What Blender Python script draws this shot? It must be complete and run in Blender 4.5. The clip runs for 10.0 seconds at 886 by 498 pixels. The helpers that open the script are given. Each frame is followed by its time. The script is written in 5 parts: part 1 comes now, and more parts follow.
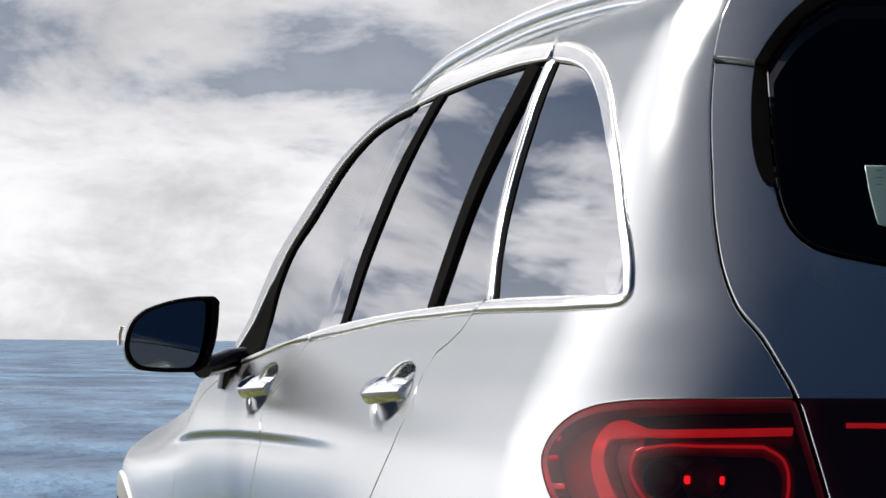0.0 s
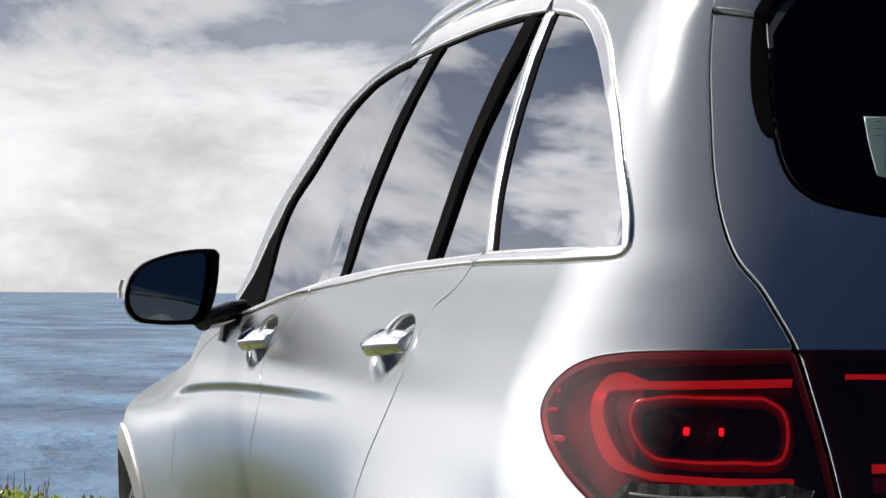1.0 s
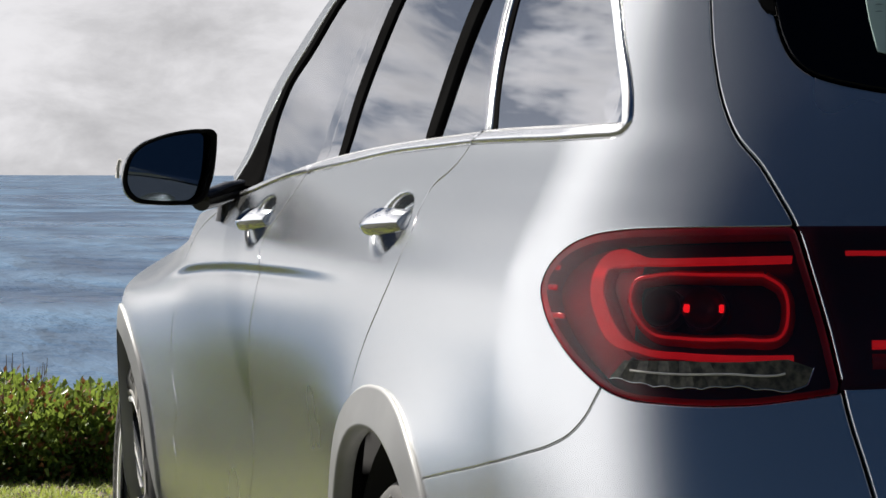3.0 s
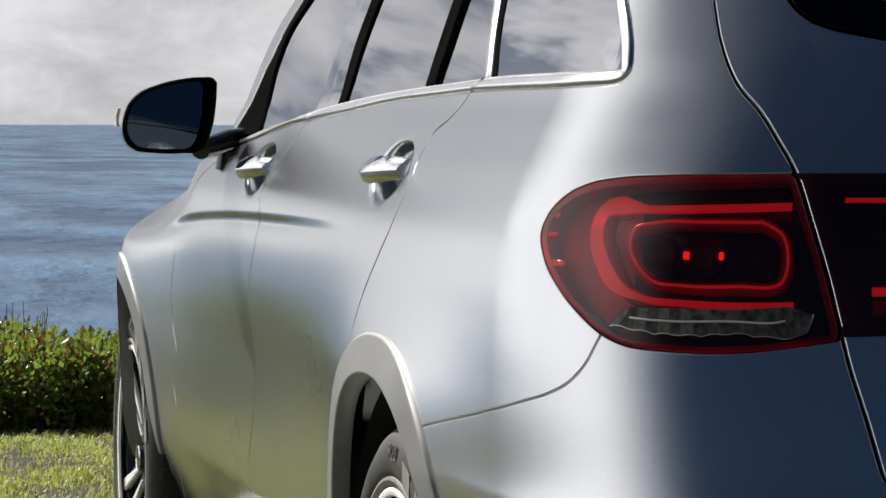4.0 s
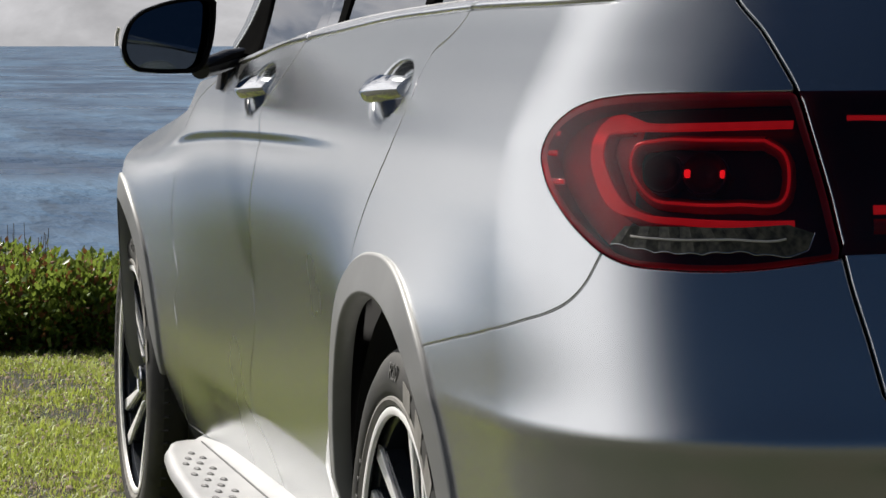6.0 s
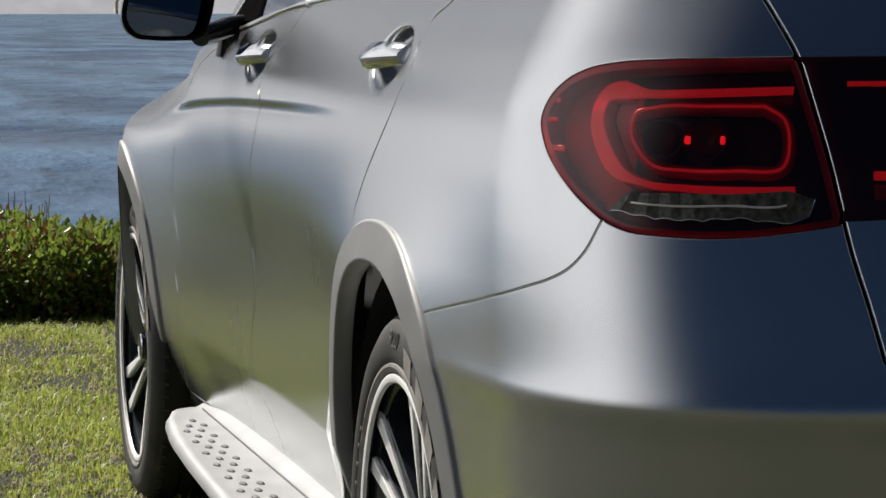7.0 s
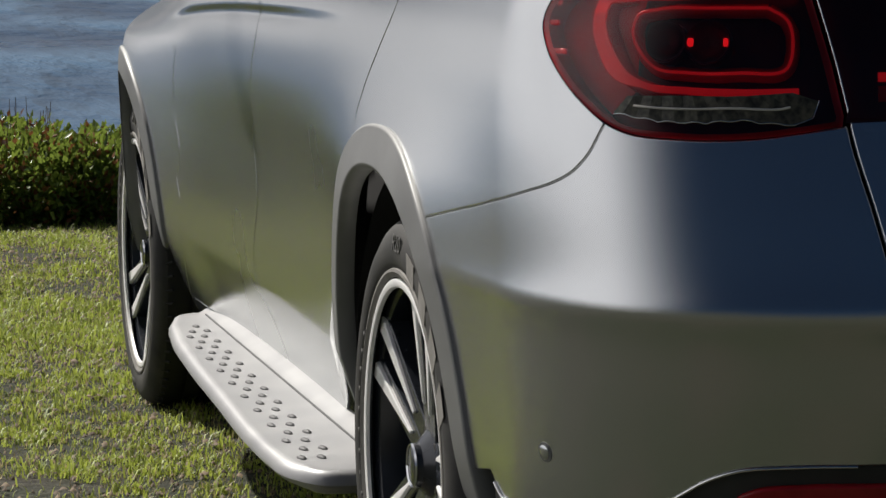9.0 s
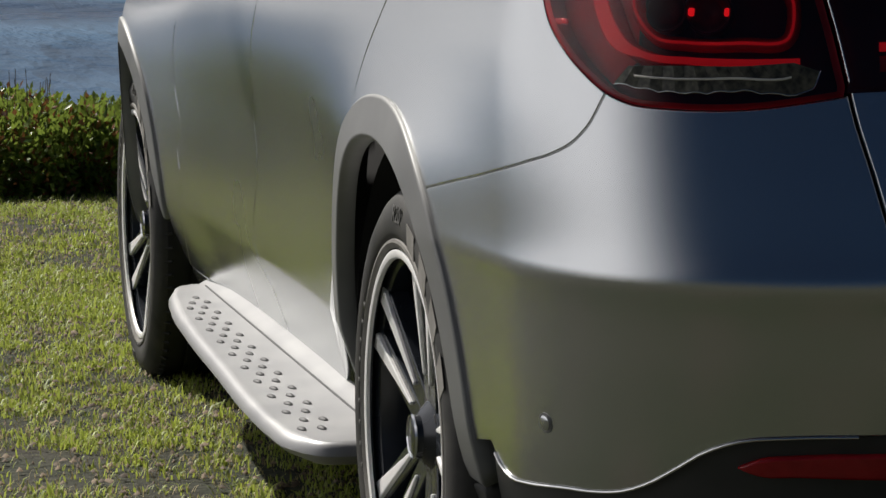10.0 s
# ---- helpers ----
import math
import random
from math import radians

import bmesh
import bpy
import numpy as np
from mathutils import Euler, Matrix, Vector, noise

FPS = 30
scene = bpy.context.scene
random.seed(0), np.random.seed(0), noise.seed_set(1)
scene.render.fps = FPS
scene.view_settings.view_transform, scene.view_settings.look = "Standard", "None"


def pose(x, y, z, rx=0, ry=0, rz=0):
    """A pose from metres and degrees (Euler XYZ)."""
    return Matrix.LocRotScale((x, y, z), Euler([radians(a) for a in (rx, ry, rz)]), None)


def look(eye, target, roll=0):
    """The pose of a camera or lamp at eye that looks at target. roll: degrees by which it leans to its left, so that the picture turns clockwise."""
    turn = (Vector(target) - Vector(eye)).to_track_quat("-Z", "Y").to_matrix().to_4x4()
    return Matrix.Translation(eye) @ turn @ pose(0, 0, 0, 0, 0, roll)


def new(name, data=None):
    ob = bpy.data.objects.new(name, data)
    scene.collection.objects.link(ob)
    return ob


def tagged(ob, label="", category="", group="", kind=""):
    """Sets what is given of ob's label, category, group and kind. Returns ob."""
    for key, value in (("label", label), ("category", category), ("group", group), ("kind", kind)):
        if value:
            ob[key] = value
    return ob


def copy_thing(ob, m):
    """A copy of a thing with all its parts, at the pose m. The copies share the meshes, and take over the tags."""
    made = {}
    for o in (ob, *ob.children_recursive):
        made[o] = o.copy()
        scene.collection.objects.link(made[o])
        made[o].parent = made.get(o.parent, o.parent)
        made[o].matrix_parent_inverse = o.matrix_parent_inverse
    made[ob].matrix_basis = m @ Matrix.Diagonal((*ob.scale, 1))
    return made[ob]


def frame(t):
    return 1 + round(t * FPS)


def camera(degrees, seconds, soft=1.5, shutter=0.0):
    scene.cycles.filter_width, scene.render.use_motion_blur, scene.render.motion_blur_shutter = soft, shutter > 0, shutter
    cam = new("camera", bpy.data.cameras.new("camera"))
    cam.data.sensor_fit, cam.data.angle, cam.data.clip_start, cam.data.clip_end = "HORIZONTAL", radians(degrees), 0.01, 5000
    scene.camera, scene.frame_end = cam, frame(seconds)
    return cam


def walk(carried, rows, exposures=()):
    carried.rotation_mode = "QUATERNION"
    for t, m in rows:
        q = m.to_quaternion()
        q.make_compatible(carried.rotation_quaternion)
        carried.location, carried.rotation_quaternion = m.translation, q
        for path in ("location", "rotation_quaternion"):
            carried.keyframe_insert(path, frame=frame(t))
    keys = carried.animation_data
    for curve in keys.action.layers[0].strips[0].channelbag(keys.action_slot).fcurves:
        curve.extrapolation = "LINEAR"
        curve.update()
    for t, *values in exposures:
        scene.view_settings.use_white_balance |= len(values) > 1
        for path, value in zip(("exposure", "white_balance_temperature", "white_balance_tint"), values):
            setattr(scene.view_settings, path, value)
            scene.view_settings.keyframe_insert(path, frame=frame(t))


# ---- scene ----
cam = camera(16.37, 10.0)
EYE = pose(-1.865, -4.261, 1.15, 0, 0, -12.9)
# seconds, sideways, forward, up (metres from the first eye), turn, tilt, lean (degrees)
ROWS = [
    (0, -0.0000, 0.0000, 0.0000, 0.000, 1.696, -0.501),
    (0.5, 0.0026, 0.0012, 0.0031, 0.032, 1.297, -0.404),
    (1, 0.0033, 0.0022, 0.0007, 0.034, 0.797, -0.378),
    (1.5, 0.0009, 0.0034, -0.0025, -0.002, 0.317, -0.414),
    (2, -0.0016, 0.0050, -0.0038, -0.034, -0.291, -0.333),
    (2.5, -0.0014, 0.0064, -0.0037, -0.040, -0.862, -0.222),
    (4, -0.0008, 0.0079, -0.0064, -0.040, -2.345, -0.138),
    (4.5, 0.0000, 0.0102, -0.0088, -0.030, -2.713, -0.122),
    (5, 0.0010, 0.0130, -0.0082, -0.016, -3.127, -0.074),
    (5.5, 0.0012, 0.0172, -0.0087, -0.014, -3.498, -0.032),
    (7, 0.0028, 0.0225, -0.0099, 0.006, -4.429, 0.104),
    (7.5, 0.0035, 0.0276, -0.0097, 0.017, -4.801, 0.185),
    (8, 0.0026, 0.0322, -0.0101, 0.007, -5.283, 0.258),
    (8.5, 0.0031, 0.0354, -0.0086, 0.015, -5.749, 0.403),
    (9, 0.0034, 0.0388, -0.0087, 0.022, -6.242, 0.505),
    (9.5, 0.0031, 0.0419, -0.0094, 0.023, -6.581, 0.567),
    (10, 0.0029, 0.0444, -0.0114, 0.021, -6.760, 0.509),
]
walk(cam, [(t, EYE @ pose(x, y, z, 90 + tilt, lean, turn)) for t, x, y, z, turn, tilt, lean in ROWS],
     exposures=[(0.0, 1.16), (2.5, 0.96), (5.5, 0.66), (10.0, 0.20)])


# ---- light ----
SUN_TURN, SUN_HEIGHT = 28.0, 45.0   # degrees left of the car's heading, degrees above the horizon


def make_world():
    w = bpy.data.worlds.new("sky")
    scene.world = w
    w.use_nodes = True
    n, l = w.node_tree.nodes, w.node_tree.links
    n.clear()
    out, bg = n.new("ShaderNodeOutputWorld"), n.new("ShaderNodeBackground")

    def calc(op, *args):
        m = n.new("ShaderNodeMath")
        m.operation = op
        for i, v in enumerate(args):
            if isinstance(v, (int, float)):
                m.inputs[i].default_value = v
            else:
                l.new(v, m.inputs[i])
        return m.outputs[0]

    def between(v, lo, hi, a=0.0, b=1.0):
        r = n.new("ShaderNodeMapRange")
        r.interpolation_type = "SMOOTHSTEP"
        for i, q in enumerate((lo, hi, a, b)):
            r.inputs[i + 1].default_value = q
        l.new(v, r.inputs[0])
        return r.outputs[0]

    co, sep = n.new("ShaderNodeTexCoord"), n.new("ShaderNodeSeparateXYZ")
    l.new(co.outputs["Generated"], sep.inputs[0])
    x, y, z = sep.outputs
    up = calc("MAXIMUM", z, 0.0)
    # clear sky, seen a little above the haze of the horizon
    high = n.new("ShaderNodeCombineXYZ")
    l.new(x, high.inputs[0]), l.new(y, high.inputs[1]), l.new(calc("ADD", up, 0.10), high.inputs[2])
    sky = n.new("ShaderNodeTexSky")
    sky.sky_type, sky.sun_disc = "NISHITA", False
    sky.sun_elevation, sky.sun_rotation = radians(SUN_HEIGHT), radians(-SUN_TURN)
    sky.air_density, sky.dust_density, sky.ozone_density = 1.0, 0.2, 4.0
    l.new(high.outputs[0], sky.inputs[0])
    # cloud bank on the seaward side, with broken heaps above it
    at = n.new("ShaderNodeCombineXYZ")
    l.new(x, at.inputs[0]), l.new(y, at.inputs[1]), l.new(calc("MULTIPLY", z, 2.2), at.inputs[2])

    def clouds(scale, detail, rough, dist, shift):
        t, add = n.new("ShaderNodeTexNoise"), n.new("ShaderNodeVectorMath")
        t.inputs["Scale"].default_value, t.inputs["Detail"].default_value = scale, detail
        t.inputs["Roughness"].default_value, t.inputs["Distortion"].default_value = rough, dist
        add.inputs[1].default_value = shift
        l.new(at.outputs[0], add.inputs[0]), l.new(add.outputs[0], t.inputs["Vector"])
        return t.outputs[0]
    big, fine = clouds(8.5, 9, 0.56, 0.3, CLOUD_SHIFT), clouds(20.0, 8, 0.6, 0.3, (7.3, 0.4, 2.0))
    seaward = between(calc("MULTIPLY_ADD", y, 0.62, calc("MULTIPLY", x, -0.78)), -0.10, 0.50)
    seaward = calc("MULTIPLY", seaward, between(y, -0.56, -0.05))
    seaward = calc("MULTIPLY", seaward, between(up, 0.50, 0.85, 1.0, 0.1))
    bank = calc("ADD", between(up, 0.035, 0.095, BANK, -BANK_FALL), between(x, -0.55, -0.10, 0.16, 0.0))
    body = calc("ADD", calc("ADD", big, bank), calc("MULTIPLY_ADD", fine, 0.30, -0.15))
    cover = calc("MULTIPLY", between(body, 0.42, 0.64, 0.0, 0.97), seaward)
    veil = calc("MULTIPLY", between(up, 0.06, 0.40, 0.30, 0.02), seaward)
    cover = calc("MAXIMUM", cover, veil)
    grey = between(calc("ADD", calc("MULTIPLY", big, 0.5), calc("MULTIPLY", fine, 0.5)), 0.38, 0.66, 1.05, 0.62)
    tint = n.new("ShaderNodeVectorMath")
    tint.operation = "SCALE"
    tint.inputs[0].default_value = (CLOUD, CLOUD * 0.985, CLOUD * 1.01)
    # the heaps to the left stand in full sun
    l.new(calc("MULTIPLY", grey, between(x, -0.45, 0.0, 1.78, 0.88)), tint.inputs[3])
    deep = n.new("ShaderNodeVectorMath")     # clean sea air: a deep clear sky against bright clouds
    deep.operation = "MULTIPLY"
    deep.inputs[1].default_value = (CLEAR * 0.80, CLEAR, CLEAR * 1.18)
    l.new(sky.outputs[0], deep.inputs[0])
    both = n.new("ShaderNodeMix")
    both.data_type = "RGBA"
    l.new(cover, both.inputs[0]), l.new(deep.outputs[0], both.inputs[6]), l.new(tint.outputs[0], both.inputs[7])
    l.new(both.outputs[2], bg.inputs[0])
    bg.inputs[1].default_value = SKY
    l.new(bg.outputs[0], out.inputs[0])


CLOUD_SHIFT, BANK, BANK_FALL = (3.1, 1.7, 0.0), 0.26, -0.03
SKY, CLOUD, CLEAR = 0.0155, 32.0, 0.65
make_world()
sun = new("sun", bpy.data.lights.new("sun", "SUN"))
sun.data.energy, sun.data.angle, sun.data.color = 4.4, radians(1.0), (1.0, 0.95, 0.88)
a, e = radians(SUN_TURN), radians(SUN_HEIGHT)
sun.matrix_world = look((-math.sin(a) * math.cos(e) * 30, math.cos(a) * math.cos(e) * 30, math.sin(e) * 30), (0, 0, 0))

from mathutils.geometry import delaunay_2d_cdt
# ---- materials ----
def nodes_of(name):
    m = bpy.data.materials.new(name)
    m.use_nodes = True
    return m, m.node_tree.nodes, m.node_tree.links, m.node_tree.nodes["Principled BSDF"]


def texture(n, l, kind, scale, detail=4.0, stretch=(1, 1, 1)):
    co, mp, t = n.new("ShaderNodeTexCoord"), n.new("ShaderNodeMapping"), n.new(kind)
    mp.inputs["Scale"].default_value = stretch
    t.inputs["Scale"].default_value = scale
    if kind == "ShaderNodeTexNoise":
        t.inputs["Detail"].default_value = detail
    l.new(co.outputs["Object"], mp.inputs[0]), l.new(mp.outputs[0], t.inputs["Vector"])
    return t


def blend(n, l, fac, a, b, lo=0.35, hi=0.65):
    r = n.new("ShaderNodeMapRange")
    r.inputs[1].default_value, r.inputs[2].default_value = lo, hi
    l.new(fac, r.inputs[0])
    m = n.new("ShaderNodeMix")
    m.data_type = "RGBA"
    l.new(r.outputs[0], m.inputs[0])
    for i, v in ((6, a), (7, b)):
        if isinstance(v, tuple):
            m.inputs[i].default_value = (*v, 1)
        else:
            l.new(v, m.inputs[i])
    return m.outputs[2]


def relief(n, l, bsdf, height, strength, distance):
    b = n.new("ShaderNodeBump")
    b.inputs["Strength"].default_value, b.inputs["Distance"].default_value = strength, distance
    l.new(height, b.inputs["Height"]), l.new(b.outputs[0], bsdf.inputs["Normal"])


def surface_material(name, light, dark, rough, metal=0.0, scale=6.0, grain=900.0, bite=0.0, coat=0.0, ior=1.5):
    """Two tones in soft patches, roughness that wanders a little, fine relief."""
    m, n, l, b = nodes_of(name)
    big, small = texture(n, l, "ShaderNodeTexNoise", scale), texture(n, l, "ShaderNodeTexNoise", grain, 2.0)
    l.new(blend(n, l, big.outputs[0], dark, light), b.inputs["Base Color"])
    r = n.new("ShaderNodeMapRange")
    r.inputs[3].default_value, r.inputs[4].default_value = rough * 0.9, rough * 1.12
    l.new(big.outputs[0], r.inputs[0]), l.new(r.outputs[0], b.inputs["Roughness"])
    b.inputs["Metallic"].default_value, b.inputs["Coat Weight"].default_value, b.inputs["IOR"].default_value = metal, coat, ior
    if bite:
        relief(n, l, b, small.outputs[0], bite, 0.0004)
    return m




def satin_metal(name, light, dark, rough, body):
    """Flake paint under a matt clear coat: a soft-edged mirror lobe over a little plain pigment."""
    m, n, l, b = nodes_of(name)
    n.remove(b)
    big = texture(n, l, "ShaderNodeTexNoise", 1.5)
    gloss, plain, mix = n.new("ShaderNodeBsdfAnisotropic"), n.new("ShaderNodeBsdfDiffuse"), n.new("ShaderNodeMixShader")
    gloss.distribution = "BECKMANN"
    r = n.new("ShaderNodeMapRange")
    r.inputs[3].default_value, r.inputs[4].default_value = rough * 0.94, rough * 1.06
    l.new(big.outputs[0], r.inputs[0]), l.new(r.outputs[0], gloss.inputs["Roughness"])
    l.new(blend(n, l, big.outputs[0], dark, light), gloss.inputs["Color"])
    plain.inputs["Color"].default_value = (*body, 1)
    mix.inputs[0].default_value = 0.90
    l.new(plain.outputs[0], mix.inputs[1]), l.new(gloss.outputs[0], mix.inputs[2])
    l.new(mix.outputs[0], n["Material Output"].inputs[0])
    return m


PAINT = satin_metal("satin_silver_paint", (0.73, 0.745, 0.745), (0.70, 0.715, 0.72), 0.27, (0.42, 0.43, 0.43))
CLAD = surface_material("satin_silver_flare", (0.23, 0.232, 0.23), (0.19, 0.192, 0.19), 0.52, 0.25, 9.0, 1600.0, 0.05)
CHROME = surface_material("satin_chrome", (0.88, 0.88, 0.88), (0.84, 0.84, 0.845), 0.22, 1.0, 5.0)
BRIGHT = surface_material("polished_chrome", (0.82, 0.83, 0.84), (0.78, 0.79, 0.8), 0.06, 1.0, 5.0)
BLACK = surface_material("gloss_black_trim", (0.010, 0.010, 0.011), (0.007, 0.007, 0.008), 0.10, 0.0, 8.0, ior=1.6)
RUBBER = surface_material("black_rubber_seal", (0.008, 0.008, 0.008), (0.005, 0.005, 0.005), 0.6, 0.0, 12.0, ior=1.25)
for node in RUBBER.node_tree.nodes:
    if node.type == "BSDF_PRINCIPLED":
        node.inputs["Specular IOR Level"].default_value = 0.0
PLASTIC = surface_material("grained_grey_plastic", (0.060, 0.060, 0.058), (0.045, 0.045, 0.044), 0.62, 0.0, 10.0, 700.0, 0.6)
# near-black, puts the shade of cavities and gaps into the colour
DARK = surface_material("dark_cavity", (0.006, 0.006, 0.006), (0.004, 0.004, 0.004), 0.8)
CABIN = surface_material("charcoal_leather", (0.030, 0.029, 0.028), (0.020, 0.020, 0.019), 0.5, 0.0, 14.0, 500.0, 0.3)
TYRE = surface_material("dusty_tyre_rubber", (0.040, 0.038, 0.034), (0.013, 0.013, 0.012), 0.70, 0.0, 16.0, 420.0, 0.35)
TREAD = surface_material("tread_rubber", (0.022, 0.022, 0.021), (0.014, 0.014, 0.014), 0.75, 0.0, 20.0, 300.0, 0.4)
LETTER = surface_material("raised_tyre_lettering", (0.13, 0.128, 0.12), (0.09, 0.09, 0.085), 0.7, 0.0, 30.0)
BAND = surface_material("worn_dusty_rubber", (0.24, 0.23, 0.21), (0.17, 0.16, 0.145), 0.75, 0.0, 25.0)
ALLOY = surface_material("machined_alloy", (0.92, 0.91, 0.89), (0.86, 0.85, 0.84), 0.45, 0.08, 20.0, 1500.0, 0.05)
ALLOY_BLACK = surface_material("black_painted_alloy", (0.022, 0.026, 0.034), (0.015, 0.018, 0.024), 0.22, 0.1, 14.0, ior=1.6)
STEEL = surface_material("brake_steel", (0.12, 0.11, 0.10), (0.06, 0.055, 0.05), 0.45, 0.8, 30.0)
BOARD = surface_material("brushed_aluminium", (0.33, 0.33, 0.33), (0.29, 0.29, 0.295), 0.46, 0.4, 10.0, 1200.0, 0.08)
STUD = surface_material("rubber_stud", (0.10, 0.10, 0.10), (0.07, 0.07, 0.07), 0.6, 0.0, 30.0)
RED = surface_material("red_light_guide", (0.80, 0.035, 0.045), (0.62, 0.02, 0.03), 0.25, 0.0, 30.0, ior=1.6)
for node in RED.node_tree.nodes:
    if node.type == "BSDF_PRINCIPLED":      # the guides are lit
        node.inputs["Emission Color"].default_value = (1.0, 0.03, 0.04, 1)
        node.inputs["Emission Strength"].default_value = 0.11
RED_LIT = surface_material("lit_red_bulb", (0.9, 0.03, 0.03), (0.8, 0.02, 0.02), 0.3)
RED_LIT.node_tree.nodes["Principled BSDF"].inputs["Emission Color"].default_value = (1.0, 0.02, 0.03, 1)
RED_LIT.node_tree.nodes["Principled BSDF"].inputs["Emission Strength"].default_value = 0.45
RED_DEEP = surface_material("deep_red_plastic", (0.50, 0.014, 0.020), (0.34, 0.008, 0.014), 0.22, 0.0, 20.0)
LAMP_DARK = surface_material("dark_lamp_housing", (0.040, 0.003, 0.006), (0.022, 0.002, 0.004), 0.30, 0.0, 24.0)
LENS = surface_material("smoked_ribbed_lens", (0.11, 0.105, 0.075), (0.022, 0.021, 0.016), 0.45, 0.0, 120.0)
PAPER = surface_material("pale_sticker_paper", (0.44, 0.60, 0.54), (0.40, 0.55, 0.50), 0.5, 0.0, 12.0)
PRINT = surface_material("dark_print", (0.05, 0.09, 0.09), (0.04, 0.07, 0.07), 0.6, 0.0, 12.0)
MIRROR = surface_material("mirror_glass", (0.30, 0.35, 0.40), (0.28, 0.33, 0.38), 0.02, 1.0, 3.0)
AMBER = surface_material("clear_lamp_plastic", (0.85, 0.83, 0.78), (0.75, 0.72, 0.66), 0.15, 0.2, 20.0)


def pane(name, tint, ior, least=0.0):
    """A single sheet: what is not mirrored passes through, tinted."""
    m, n, l, b = nodes_of(name)
    n.remove(b)
    gloss, clear, mix, fr = (n.new("ShaderNodeBsdfGlossy"), n.new("ShaderNodeBsdfTransparent"), n.new("ShaderNodeMixShader"), n.new("ShaderNodeFresnel"))
    gloss.inputs["Roughness"].default_value = 0.012
    gloss.inputs["Color"].default_value = (0.97, 0.98, 1, 1)
    clear.inputs["Color"].default_value = (*tint, 1)
    fr.inputs["IOR"].default_value = ior
    lift = n.new("ShaderNodeMath")          # coated glass mirrors more than its Fresnel share
    lift.operation = "MULTIPLY_ADD"
    lift.inputs[1].default_value, lift.inputs[2].default_value = 1 - least, least
    l.new(fr.outputs[0], lift.inputs[0])
    l.new(lift.outputs[0], mix.inputs[0]), l.new(clear.outputs[0], mix.inputs[1]), l.new(gloss.outputs[0], mix.inputs[2])
    l.new(mix.outputs[0], n["Material Output"].inputs[0])
    return m


GLASS_DARK = pane("privacy_glass", (0.05, 0.055, 0.06), 1.6, 0.50)
GLASS_CLEAR = pane("side_glass", (0.30, 0.33, 0.34), 1.6, 0.50)
GLASS_BACK = pane("heated_back_glass", (0.04, 0.04, 0.045), 1.32)
COVER = pane("red_lamp_cover", (0.98, 0.48, 0.49), 1.52)
# ---- shape of the car: its skin ----
def spline(knots, q):
    """Smooth monotone-ish curve (finite-difference Hermite) through (place, value) knots."""
    k = np.array(knots, float)
    a, b = k[:, 0], k[:, 1]
    m = np.gradient(b, a)
    q = np.clip(np.asarray(q, float), a[0], a[-1])
    i = np.clip(np.searchsorted(a, q) - 1, 0, len(a) - 2)
    d = a[i + 1] - a[i]
    t = (q - a[i]) / d
    return ((2 * t**3 - 3 * t**2 + 1) * b[i] + (t**3 - 2 * t**2 + t) * d * m[i]
            + (3 * t**2 - 2 * t**3) * b[i + 1] + (t**3 - t**2) * d * m[i + 1])


def bump(q, mid, wide):
    return np.exp(-((np.asarray(q, float) - mid) / wide) ** 2)


# half width of the flank at a height, half way along the car
FLANK = [(0.20, 0.82), (0.27, 0.856), (0.33, 0.881), (0.385, 0.900), (0.43, 0.910), (0.50, 0.917), (0.60, 0.923), (0.70, 0.928), (0.80, 0.932), (0.88, 0.932),
         (0.95, 0.926), (1.02, 0.911), (1.08, 0.884), (1.13, 0.857), (1.18, 0.830), (1.24, 0.806), (1.32, 0.775), (1.44, 0.724), (1.53, 0.681), (1.60, 0.638), (1.65, 0.59), (1.69, 0.52), (1.72, 0.40)]
# place of the rearmost line at a height
TAIL = [(0.20, -0.78), (0.32, -0.845), (0.45, -0.885), (0.56, -0.912), (0.638, -0.9265), (0.664, -0.9345), (0.672, -0.9355), (0.680, -0.9335), (0.71, -0.9245), (0.80, -0.8995), (0.90, -0.872), (1.0, -0.846), (1.10, -0.812),
        (1.20, -0.765), (1.35, -0.665), (1.48, -0.575), (1.60, -0.50), (1.66, -0.45)]
# half width along the car relative to the middle
PLAN = [(-1.0, 0.985), (-0.6, 0.998), (-0.2, 1.004), (0.2, 1.004), (0.7, 1.0), (1.4, 1.0), (2.2, 1.0), (2.7, 1.004), (3.0, 1.002), (3.25, 0.985), (3.45, 0.94), (3.6, 0.88)]
PLAN_Y = np.linspace(-1.6, 4.2, 581)
PLAN_W = np.convolve(np.pad(spline(PLAN, PLAN_Y), 60, mode="edge"), bump(np.arange(-60, 61), 0, 24) / bump(np.arange(-60, 61), 0, 24).sum(), mode="valid")
WIDE = 0.92


# the two pulls sit in scooped recesses: place along the car, height
SILL_CREASE = 0.44
PULLS = ((0.335, 1.070), (1.515, 1.056))


def ramp(q):
    q = np.clip(q, 0, 1)
    return q * q * (3 - 2 * q)


